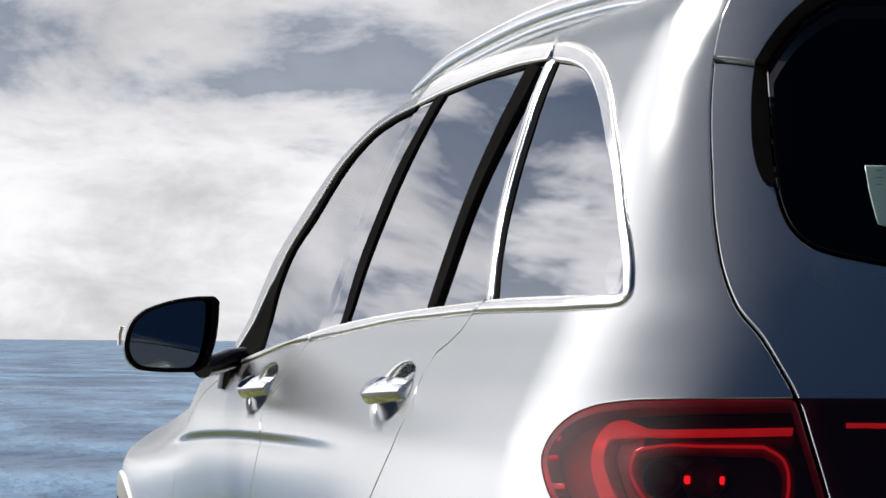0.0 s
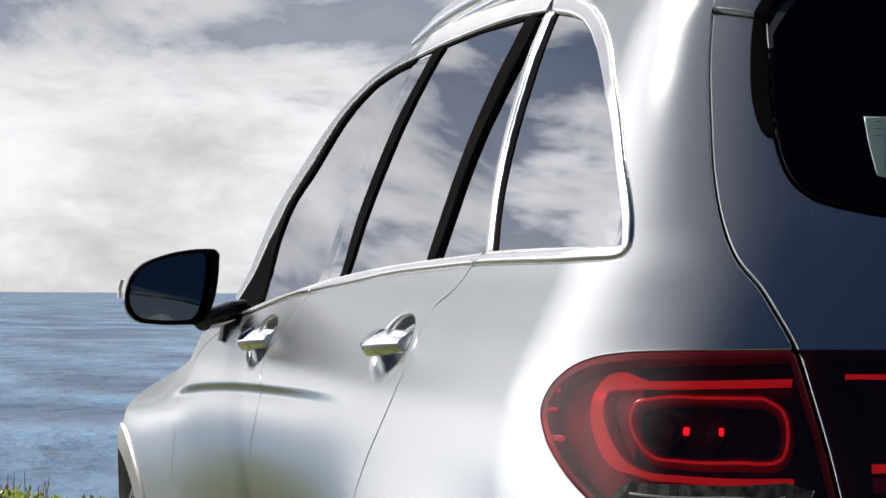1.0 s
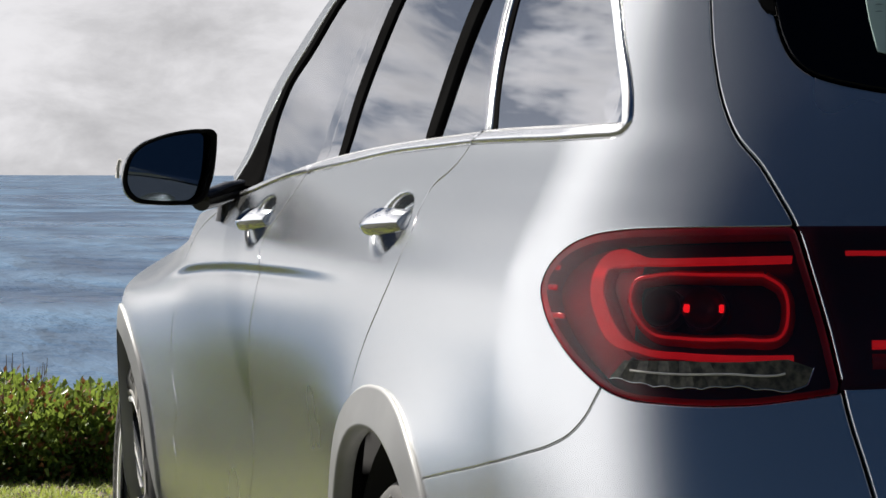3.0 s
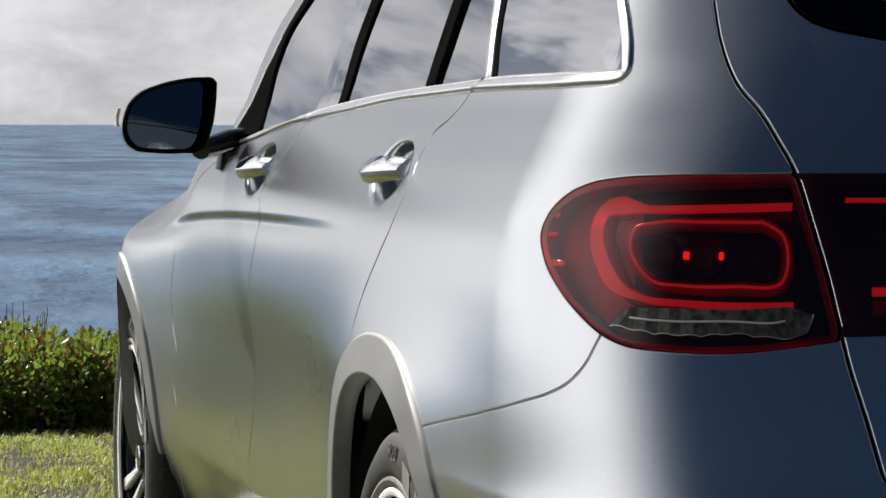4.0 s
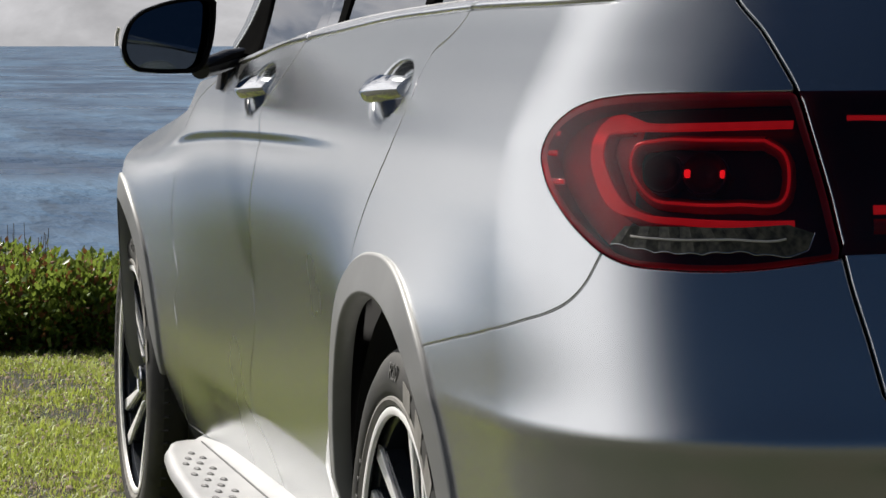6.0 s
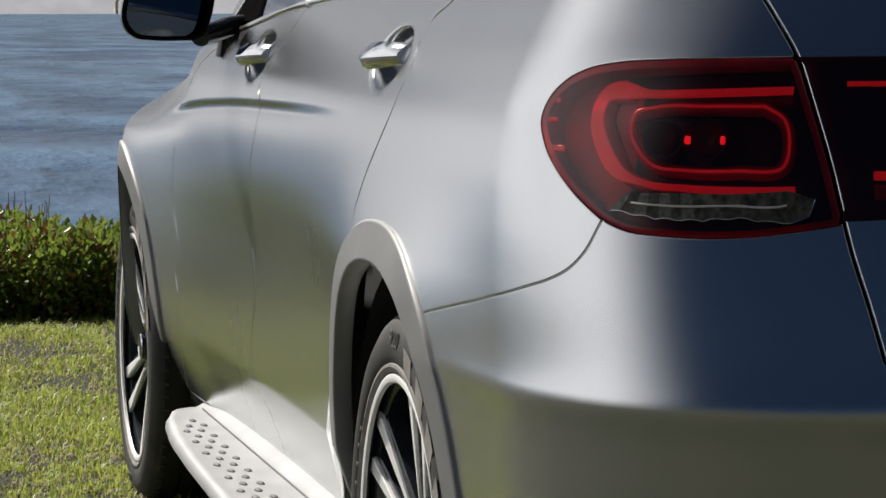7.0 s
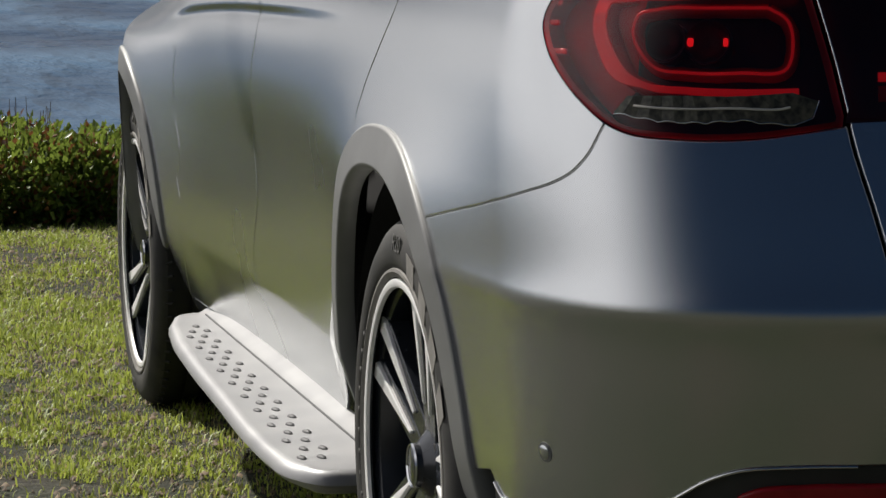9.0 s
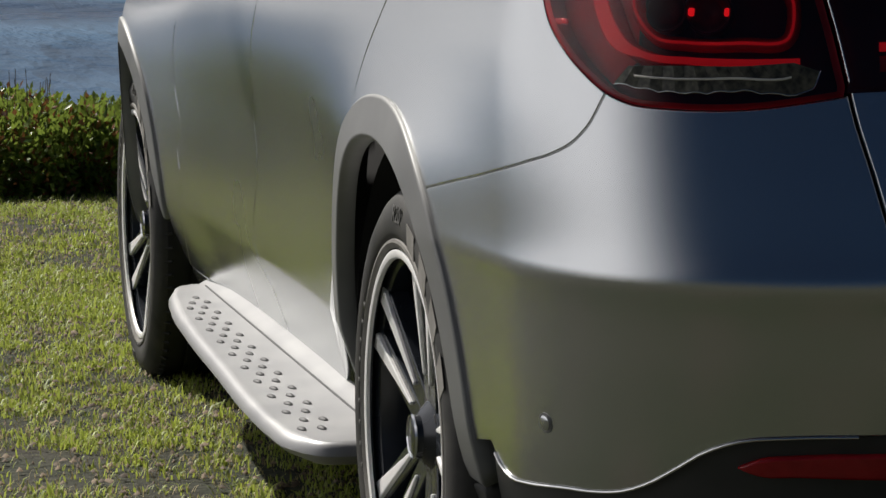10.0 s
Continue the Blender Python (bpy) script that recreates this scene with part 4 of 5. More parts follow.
pair("inner_post", post, DARK, car, "dark inner pillar", out=-0.018, gap=0.0, edge=0.001, deep=0.0, step=0.06)
part("underbody", block((1.28, 3.7, 0.50), 0.03, (0, 1.25, 0.58)), DARK, car, "dark underbody")
part("cabin_floor", block((1.5, 3.4, 0.05), 0.01, (0, 1.2, 0.42)), DARK, car, "dark cabin floor")
part("dashboard", block((1.45, 0.30, 0.35), 0.05, (0, 2.05, 0.90)), CABIN, car, "charcoal dashboard")
wheel_ring = [(-0.40 + 0.185 * math.cos(t), 1.74 + 0.06 * math.sin(t), 1.00 + 0.175 * math.sin(t)) for t in np.linspace(0, 2 * math.pi, 40)]
part("steering_wheel", tube(wheel_ring, 0.016, 8), CABIN, car, "charcoal steering wheel")


def seat(x, y):
    prof = [(-0.23, 0.0), (-0.25, 0.3), (-0.23, 0.55), (-0.12, 0.66), (0.12, 0.66), (0.23, 0.55), (0.25, 0.3), (0.23, 0.0)]
    back = part("seat", slab(prof, 0.11, 0.035, 3), CABIN, car, "charcoal leather seat", at=pose(x, y, 0.52, 14, 0, 0))
    part("headrest", block((0.24, 0.09, 0.17), 0.04, (0, 0.05, 0.78), 3), CABIN, back)
    part("cushion", block((0.5, 0.5, 0.14), 0.05, (0, 0.32, 0.02), 3), CABIN, back)


for x in (-0.38, 0.38):
    seat(x, 1.12)
    seat(x, 0.18)
part("load_cover", block((1.1, 0.55, 0.02), 0.006, (0, -0.30, 1.02)), CABIN, car, "charcoal load cover")

# roof rails
RAIL = [(1.52, 1.628), (1.36, 1.642), (1.21, 1.655), (0.93, 1.668), (0.60, 1.676), (0.30, 1.672), (0.0, 1.658), (-0.22, 1.635), (-0.34, 1.612)]
for side in (1, -1):
    path = [(-0.602 * side, y, z) for y, z in curve(RAIL, 0.03)]
    rail = part("roof_rail", tube(path, 0.0165, 16, 0.9, taper=lambda t: 1.0 if 0.12 < t < 0.9 else 0.35 + 0.65 * min(t / 0.12, (1 - t) / 0.1)), CHROME, car, "satin aluminium roof rail")
    part("rail_foot", tube([(-0.596 * side, y, z - 0.017) for y, z in curve(RAIL, 0.03)], 0.012, 8), CHROME, rail)

# flares round the wheel openings
for yc, n0, n1 in ((ARCH_R, -3, 186), (ARCH_F, 2, 184)):
    o, i = arch(yc, 0.006, n0, n1, 90), arch(yc, -0.050, n0, n1, 90)
    pair("wheel_arch_flare", strip(o, i), CLAD, car, "satin grey wheel arch flare", out=0.007, gap=-0.003, edge=0.006, deep=0.03, step=0.02)
pair("flare_foot", strip(arch(ARCH_R, 0.004, -14, -4, 12), arch(ARCH_R, -0.056, -14, -4, 12)), PLASTIC, car, "grained grey plastic flare end", out=0.007, gap=0.0, edge=0.003, deep=0.03, step=0.02)
# dark liners
for yc in (ARCH_R, ARCH_F):
    for side in (1, -1):
        P, n = [], 24
        for t in np.radians(np.linspace(-10, 196, n)):
            for xx in (0.915, 0.84, 0.55):
                P.append((-xx * side, yc - 0.43 * math.cos(t), 0.38 + 0.40 * math.sin(t)))
        F = [(k * 3 + j, k * 3 + 3 + j, k * 3 + 4 + j, k * 3 + 1 + j) for k in range(n - 1) for j in range(2)]
        F += [tuple(k * 3 + 2 for k in range(n))]
        me = bpy.data.meshes.new("wheel_liner")
        me.from_pydata(P, [], F)
        part("wheel_liner", smooth(me, 60), DARK, car, "black wheel arch liner")


# door mirrors
MIRROR_RIM = [(-0.930, 1.222), (-0.937, 1.231), (-0.960, 1.233), (-1.000, 1.229), (-1.045, 1.218), (-1.083, 1.201), (-1.104, 1.180), (-1.115, 1.150),
              (-1.117, 1.125), (-1.108, 1.102), (-1.088, 1.087), (-1.060, 1.083), (-1.000, 1.082), (-0.972, 1.084), (-0.957, 1.093), (-0.942, 1.125), (-0.932, 1.180)]


def door_mirror(side):
    cx, cz = -1.02, 1.158
    ring = curve([(x, z) for x, z in MIRROR_RIM] + [MIRROR_RIM[0]], 0.006)[:-1]
    # housing: rings that shrink forward
    bm = bmesh.new()
    rings = []
    for d, k, dx in ((0.0, 0.985, 0.0), (0.006, 1.0, 0.0), (0.03, 1.01, 0.0), (0.06, 0.97, 0.004), (0.085, 0.86, 0.008), (0.10, 0.66, 0.012), (0.106, 0.35, 0.014)):
        rings.append([bm.verts.new(((cx + dx + (x - cx) * k) * side, 1.82 + d, cz + (z - cz) * k)) for x, z in ring])
    for a, b in zip(rings, rings[1:]):
        for i in range(len(a)):
            j = (i + 1) % len(a)
            bm.faces.new((a[i], a[j], b[j], b[i]))
    bm.faces.new(rings[-1])
    bmesh.ops.recalc_face_normals(bm, faces=bm.faces)
    me = bpy.data.meshes.new("mirror")
    bm.to_mesh(me)
    bm.free()
    shell = part("door_mirror", smooth(me, 50), PAINT, fd, "door mirror with black rim and silver cap")
    # black rim round the glass
    bm = bmesh.new()
    rings = []
    for d, k in ((0.012, 1.002), (-0.004, 1.0), (-0.007, 0.965), (-0.003, 0.925), (0.006, 0.90)):
        rings.append([bm.verts.new(((cx + (x - cx) * k) * side, 1.82 + d, cz + (z - cz) * (k if abs(k) > 0.95 else k * 0.985))) for x, z in ring])
    for a, b in zip(rings, rings[1:]):
        for i in range(len(a)):
            j = (i + 1) % len(a)
            bm.faces.new((a[i], a[j], b[j], b[i]))
    bmesh.ops.recalc_face_normals(bm, faces=bm.faces)
    me = bpy.data.meshes.new("mirror_rim")
    bm.to_mesh(me)
    bm.free()
    part("mirror_rim", smooth(me, 50), RUBBER, shell, "black mirror rim")
    turn = 0.17
    bm = bmesh.new()
    bm.faces.new([bm.verts.new(((cx + (x - cx) * 0.91) * side, 1.834 + turn * (x - cx), cz + (z - cz) * 0.90)) for x, z in ring])
    part("mirror_glass", bm, MIRROR, shell, "dark mirror glass")
    arm = [(-0.958 * side, 1.86, 1.090), (-0.925 * side, 1.885, 1.098), (-0.895 * side, 1.91, 1.108), (-0.862 * side, 1.93, 1.112)]
    part("mirror_arm", tube(arm, 0.021, 14, 1.3), BLACK, shell, "black mirror arm")
    part("mirror_foot", tube([(-0.885 * side, 1.955, 1.115), (-0.888 * side, 1.955, 1.075), (-0.893 * side, 1.955, 1.045)], 0.020, 12, 1.0), BLACK, shell, "black mirror foot")
    part("turn_indicator", tube([((cx - 0.100) * side, 1.845, 1.172), ((cx - 0.104) * side, 1.85, 1.155), ((cx - 0.105) * side, 1.85, 1.135)], 0.0045, 8), AMBER, shell, "clear turn indicator")


door_mirror(1)
door_mirror(-1)


# door pulls: a bowed bright bar over each scoop
def door_pull(k, door):
    py, pz = PULLS[k]
    for side in (1, -1):
        n = 22
        bm = bmesh.new()
        rings = []
        for i in range(n):
            t = i / (n - 1)
            y = py - 0.098 + 0.205 * t
            bow = math.sin(math.pi * min(1, max(0, 0.06 + 0.88 * t))) ** 0.6
            base = 0.5 * (float(half_width(py - 0.17, pz)) + float(half_width(py + 0.17, pz)))
            x = base - 0.016 + 0.052 * bow
            hh = 0.021 * (0.6 + 0.4 * bow)
            z = pz + 0.006 - 0.008 * t
            sec = [(-0.022, hh * 0.95), (-0.013, hh), (-0.002, hh * 0.62), (0.008, hh * 0.02), (0.0085, -hh * 0.25), (0.003, -hh * 0.8), (-0.004, -hh), (-0.018, -hh * 0.85)]
            rings.append([bm.verts.new((-(x + a) * side, y, z + b)) for a, b in sec])
        m = len(rings[0])
        for a, b in zip(rings, rings[1:]):
            for i in range(m):
                bm.faces.new((a[i], a[(i + 1) % m], b[(i + 1) % m], b[i]))
        bm.faces.new(rings[0]), bm.faces.new(rings[-1])
        bmesh.ops.recalc_face_normals(bm, faces=bm.faces)
        me = bpy.data.meshes.new("pull")
        bm.to_mesh(me)
        bm.free()
        part("door_handle", smooth(me, 38), BRIGHT, door, "polished chrome door handle")


door_pull(0, rd)
door_pull(1, fd)

# running boards with rubber studs
def running_board(side):
    def plan(o):
        q = curve([(-0.905, 2.42), (-0.930 - o * 0.3, 2.42 + o), (-0.960 - o * 0.7, 2.34 + o), (-0.990 - o, 2.12 + o * 0.5), (-1.012 - o, 1.75), (-1.027 - o, 1.25), (-1.038 - o, 0.85), (-1.036 - o, 0.66), (-1.022 - o, 0.52 - o),
                      (-0.985, 0.445 - o), (-0.905, 0.43 - o)], 0.006)
        d = np.concatenate([[0], np.cumsum(np.linalg.norm(np.diff(q, axis=0), axis=1))])
        d /= d[-1]
        t = np.linspace(0, 1, 110)
        return np.stack([np.interp(t, d, q[:, 0]), np.interp(t, d, q[:, 1])], 1)
    bm = bmesh.new()
    rings = []
    for o, z in ((-0.020, 0.2740), (-0.012, 0.2735), (-0.004, 0.2690), (0.002, 0.2600), (0.003, 0.2520), (-0.001, 0.2500), (-0.003, 0.2470), (-0.008, 0.2400), (-0.030, 0.2340)):
        rings.append([bm.verts.new((x * side, y, z)) for x, y in plan(o)])
    k = len(rings[0])
    for a, b in zip(rings, rings[1:]):
        for i in range(k - 1):
            bm.faces.new((a[i], a[i + 1], b[i + 1], b[i]))
    inner = [bm.verts.new((-0.890 * side, v.co.y, 0.2740)) for v in rings[0]]
    for i in range(k - 1):
        if abs(rings[0][i].co.x - inner[i].co.x) > 1e-4:
            bm.faces.new((rings[0][i], inner[i], inner[i + 1], rings[0][i + 1]))
    back = [bm.verts.new((-0.868 * side, v.co.y, 0.2860)) for v in rings[0]]
    wall = [bm.verts.new((-0.848 * side, v.co.y, 0.2930)) for v in rings[0]]
    for i in range(k - 1):
        bm.faces.new((inner[i], back[i], back[i + 1], inner[i + 1]))
        bm.faces.new((back[i], wall[i], wall[i + 1], back[i + 1]))
    bmesh.ops.recalc_face_normals(bm, faces=bm.faces)
    me = bpy.data.meshes.new("board")
    bm.to_mesh(me)
    bm.free()
    board = part("running_board", smooth(me, 45), BOARD, car, "brushed aluminium running board with rubber studs")
    cup = bmesh.new()
    bmesh.ops.create_uvsphere(cup, u_segments=12, v_segments=6, radius=1)
    bmesh.ops.scale(cup, verts=cup.verts, vec=(0.0066, 0.017, 0.0042))
    me = bpy.data.meshes.new("stud")
    cup.to_mesh(me)
    cup.free()
    smooth(me, 60)
    me.materials.append(STUD)
    for i in range(11):                     # slanting rows of four
        for j in range(4):
            y, x = 2.115 - 0.1625 * i - 0.0815 * j, -0.918 - 0.0032 * i - 0.0178 * j
            if y > 0.53:
                part("rubber_stud", me, None, board, at=pose(x * side, y, 0.2745, 0, 0, 8 * side))
    for x, y in ((-0.931, 2.19), (-0.950, 2.11), (-0.966, 2.03)):
        part("rubber_stud", me, None, board, at=pose(x * side, y, 0.2745, 0, 0, 8 * side))
    groove = [(-0.884 * side, y, 0.2770) for y in np.linspace(2.36, 0.5, 24)]
    part("board_groove", tube(groove, 0.0022, 6), STUD, board, "dark groove")


running_board(1)
running_board(-1)

# ---- wheels ----
RIM_R = 0.268


def build_wheel():
    """Wheel at the origin, outer face towards -x."""
    barrel = lathe([(RIM_R - 0.004, -0.012), (RIM_R, -0.008), (RIM_R, 0.0), (RIM_R - 0.008, 0.004), (RIM_R - 0.016, 0.010), (RIM_R - 0.022, 0.05), (RIM_R - 0.030, 0.12), (RIM_R - 0.03, 0.20), (RIM_R, 0.22)])
    wheel = part("wheel", barrel, ALLOY_BLACK, car, "black and machined alloy wheel with dusty tyre")
    lip = lathe([(RIM_R + 0.001, -0.006), (RIM_R + 0.001, -0.0115), (RIM_R - 0.004, -0.0130), (RIM_R - 0.0105, -0.0110), (RIM_R - 0.0125, -0.006)])
    part("rim_lip", lip, ALLOY, wheel, "machined alloy rim lip")
    R = WHEEL_R
    side_wall = lathe([(RIM_R - 0.002, 0.004), (RIM_R + 0.004, -0.010), (RIM_R + 0.012, -0.0145), (RIM_R + 0.017, -0.0115), (RIM_R + 0.023, -0.0155), (RIM_R + 0.045, -0.0175), (RIM_R + 0.062, -0.013), (R - 0.016, -0.004), (R - 0.009, 0.004), (R - 0.004, 0.014)], 128)
    tyre = part("tyre", side_wall, TYRE, wheel, "dusty black tyre sidewall")
    part("rim_protector", lathe([(RIM_R + 0.003, -0.0112), (RIM_R + 0.011, -0.0158), (RIM_R + 0.0155, -0.0150), (RIM_R + 0.017, -0.011)], 128), BAND, tyre, "dusty rim protector")
    tread = lathe([(R - 0.004, 0.014), (R - 0.001, 0.028), (R, 0.05), (R, 0.060), (R - 0.007, 0.061), (R - 0.007, 0.069), (R, 0.070), (R + 0.0005, 0.10), (R - 0.007, 0.101), (R - 0.007, 0.110), (R + 0.0005, 0.111),
                   (R + 0.0005, 0.145), (R - 0.007, 0.146), (R - 0.007, 0.155), (R, 0.156), (R, 0.185), (R - 0.007, 0.186), (R - 0.007, 0.194), (R, 0.195), (R - 0.002, 0.225), (R - 0.01, 0.243), (R - 0.03, 0.252), (RIM_R, 0.24)], 128)
    part("tread", tread, TREAD, tyre, "ribbed tread")
    # shoulder blocks and wear bars
    bm = bmesh.new()
    bmesh.ops.create_cube(bm, size=1)
    bmesh.ops.scale(bm, verts=bm.verts, vec=(0.030, 0.006, 0.007))
    bmesh.ops.bevel(bm, geom=bm.edges[:], offset=0.0015, segments=1, affect="EDGES")
    me = bpy.data.meshes.new("sipe")
    bm.to_mesh(me)
    bm.free()
    me.materials.append(TREAD)
    for k in range(72):
        a = 2 * math.pi * k / 72
        part("shoulder_sipe", me, None, tyre, at=Matrix.Rotation(-a, 4, "X") @ pose(0.014, 0, R - 0.0065, 0, -38, 14))
    # pale chequers moulded round the sidewall
    for k in range(4):
        a0 = -0.42 - 0.27 * k
        bm = bmesh.new()
        lo, hi = [], []
        for j in range(7):
            a = a0 + 0.155 * j / 6
            for r, x, lst in ((RIM_R + 0.024, -0.0172, lo), (RIM_R + 0.056, -0.0172, hi)):
                sk = a + (0.035 if lst is hi else 0)
                lst.append(bm.verts.new((x - 0.0006, r * math.sin(sk), r * math.cos(sk))))
        for j in range(6):
            bm.faces.new((lo[j], lo[j + 1], hi[j + 1], hi[j]))
        bmesh.ops.recalc_face_normals(bm, faces=bm.faces)
        bmesh.ops.solidify(bm, geom=bm.faces[:], thickness=0.001)
        part("sidewall_patch", bm, BAND, tyre, "paler dusty sidewall patch")
    # five double spokes: dark wedge with two machined faces
    for k in range(5):
        a = math.radians(-16) + 2 * math.pi * k / 5
        turn = Matrix.Rotation(-a, 4, "X")
        bm = bmesh.new()
        def bar(bm, x_in, x_out, r0, r1, c0, c1, w0, w1, thick):
            vs = []
            for r, c, w, x in ((r0, c0, w0, x_in), (r1, c1, w1, x_out)):
                for dx, dw in ((0, -w), (0, w), (thick, w * 1.25), (thick, -w * 1.25)):
                    vs.append(bm.verts.new((x + dx, c + dw, r)))
            for q in ((0, 1, 2, 3), (7, 6, 5, 4), (0, 4, 5, 1), (1, 5, 6, 2), (2, 6, 7, 3), (3, 7, 4, 0)):
                bm.faces.new([vs[i] for i in q])
        for c in (-1, 1):
            bar(bm, 0.030, 0.006, 0.030, RIM_R - 0.012, c * 0.016, c * 0.042, 0.020, 0.020, 0.030)
        bmesh.ops.recalc_face_normals(bm, faces=bm.faces)
        bmesh.ops.bevel(bm, geom=bm.edges[:], offset=0.002, segments=1, affect="EDGES")
        bmesh.ops.transform(bm, matrix=turn, verts=bm.verts)
        spoke = part("spoke", bm, ALLOY_BLACK, wheel, "black double spoke")
        for c in (-1, 1):
            bm = bmesh.new()
            bar(bm, 0.0195, -0.0005, 0.088, RIM_R - 0.010, c * 0.020, c * 0.046, 0.003, 0.014, 0.012)
            bmesh.ops.recalc_face_normals(bm, faces=bm.faces)
            bmesh.ops.bevel(bm, geom=bm.edges[:], offset=0.0015, segments=1, affect="EDGES")
            bmesh.ops.transform(bm, matrix=turn, verts=bm.verts)
            part("machined_face", bm, ALLOY, wheel, "bright machined spoke face")
        part("wheel_bolt", lathe([(0.0001, -0.006), (0.007, -0.006), (0.009, 0.0), (0.009, 0.01)], 10), STEEL, wheel, at=Matrix.Rotation(-a - 0.628, 4, "X") @ pose(0.034, 0, 0.050))
    part("hub_cap", lathe([(0.0001, 0.002), (0.026, 0.003), (0.031, 0.006), (0.033, 0.014), (0.048, 0.026), (0.060, 0.036), (0.064, 0.06)], 40), ALLOY_BLACK, wheel)
    part("hub_ring", lathe([(0.029, 0.0035), (0.031, 0.0018), (0.033, 0.0045)], 40), BRIGHT, wheel, "bright hub ring")
    part("brake_disc", lathe([(0.09, 0.085), (0.175, 0.085), (0.175, 0.105), (0.09, 0.105)], 64), STEEL, wheel, "grey steel brake disc")
    part("wheel_back", lathe([(0.0001, 0.13), (RIM_R - 0.03, 0.13)], 48), DARK, wheel, "dark inner wheel")
    # raised lettering near the top
    for text, ang, r, size in (("R20", -1.0, RIM_R + 0.052, 0.034), ("R20", 179.0, RIM_R + 0.052, 0.034)):
        cu = bpy.data.curves.new("lettering", "FONT")
        cu.body, cu.size, cu.extrude, cu.align_x, cu.align_y = text, size, 0.0008, "CENTER", "CENTER"
        cu.materials.append(LETTER)
        ob = new("lettering", cu)
        ob.parent = tyre
        ob.matrix_basis = Matrix.Rotation(-radians(ang), 4, "X") @ pose(-0.0170, 0, r, 90, 0, -90) @ pose(0, 0, 0, -6, 0, 0)
        tagged(ob, "raised tyre lettering")
    for k in range(34):
        a = 2 * math.pi * k / 34
        if 4 < k % 17 < 14:
            part("lettering_bar", letter_bar(), LETTER, tyre, at=Matrix.Rotation(-a * 0.62 - 0.4, 4, "X") @ pose(-0.0165, 0, RIM_R + 0.0165))
    return wheel


LETTER_BAR = []


def letter_bar():
    if not LETTER_BAR:
        me = block((0.0012, 0.006, 0.008), 0.0004, seg=1)
        me.materials.append(LETTER)
        LETTER_BAR.append(me)
    return LETTER_BAR[0]


FACE = 0.935
first = build_wheel()
first.matrix_basis = pose(-FACE, REAR_AXLE, HUB)
copy_thing(first, pose(-FACE - 0.012, FRONT_AXLE, HUB, 8))
copy_thing(first, pose(FACE, REAR_AXLE, HUB, 0, 0, 180))
copy_thing(first, pose(FACE, FRONT_AXLE, HUB, 0, 0, 180))

# sticker on the back glass, with printed rules
card = loop(line(*STICKER, STICKER[0]))
sticker = part("sticker", sheet(card, out=0.0045, gap=0.0, edge=0.001, deep=0.002, step=0.02), PAPER, tailgate, "pale green paper sticker with printed rules")
s0, s1 = min(q[0] for q in STICKER), max(q[0] for q in STICKER)
for k, f in enumerate((0.22, 0.48, 0.74)):
    z = STICKER[1][1] + (STICKER[0][1] - STICKER[1][1]) * (1 - f)
    rule = loop(line((s0 + 0.004, z), (s1 - 0.012, z), (s1 - 0.012, z + 0.0012), (s0 + 0.004, z + 0.0012)))
    part("printed_rule", sheet(rule, out=0.0056, gap=0.0, edge=0.0001, deep=0.0, step=0.02), PRINT, sticker)
# ---- the land and the sea ----
def ground_height(x, y):
    """Flat turf that rolls over into a slope to the sea beyond the scrub."""
    roll = 0.02 * np.sin(x * 0.9 + 0.4) * np.cos(y * 0.7) + 0.012 * np.sin(x * 2.3 + y * 1.7)
    away = np.maximum(y - 8.6, 0)
    hill = np.maximum(-y - 18, 0)
    flat = 1 - np.exp(-((np.maximum(np.abs(x) - 1.4, 0)) ** 2 + (np.maximum(np.abs(y - 1.4) - 2.2, 0)) ** 2))
    return roll * flat - 0.02 * away**2 * (away < 10) - (2 + 0.55 * (away - 10)) * (away >= 10) + 0.16 * hill * (1 + 0.25 * np.sin(x * 0.05)) * np.exp(-np.maximum(hill - 60, 0) / 80)


def spaced(a, b, fine, coarse, c, d):
    """Grid lines: fine between a and b, growing outward to c and d."""
    mid = list(np.arange(a, b + fine / 2, fine))
    out = [d]
    v, st = b, fine
    up = []
    while v < d:
        st *= coarse
        v += st
        up.append(min(v, d))
    v, st = a, fine
    dn = []
    while v > c:
        st *= coarse
        v -= st
        dn.append(max(v, c))
    return np.array(dn[::-1] + mid + up)


def earth():
    xs, ys = spaced(-5, 3, 0.12, 1.25, -900, 900), spaced(-2, 10, 0.12, 1.25, -260, 60)
    X, Y = np.meshgrid(xs, ys, indexing="ij")
    Z = ground_height(X, Y)
    n = len(ys)
    me = bpy.data.meshes.new("ground")
    me.from_pydata(np.stack([X, Y, Z], -1).reshape(-1, 3).tolist(), [], [(i * n + j, i * n + n + j, i * n + n + j + 1, i * n + j + 1) for i in range(len(xs) - 1) for j in range(n - 1)])
    m, nd, l, b = nodes_of("turf_soil")
    a, c = texture(nd, l, "ShaderNodeTexNoise", 2.2, 8), texture(nd, l, "ShaderNodeTexNoise", 38.0, 6)
    soil = blend(nd, l, c.outputs[0], (0.022, 0.018, 0.012), (0.064, 0.052, 0.036))
    green = blend(nd, l, c.outputs[0], (0.016, 0.021, 0.009), (0.034, 0.040, 0.018))
    l.new(blend(nd, l, a.outputs[0], soil, green, 0.36, 0.52), b.inputs["Base Color"])
    b.inputs["Roughness"].default_value = 0.95
    relief(nd, l, b, c.outputs[0], 0.9, 0.02)
    return tagged(part("ground", smooth(me, 80), m), "short dry turf with bare soil patches", "ground", kind="structure")


earth()


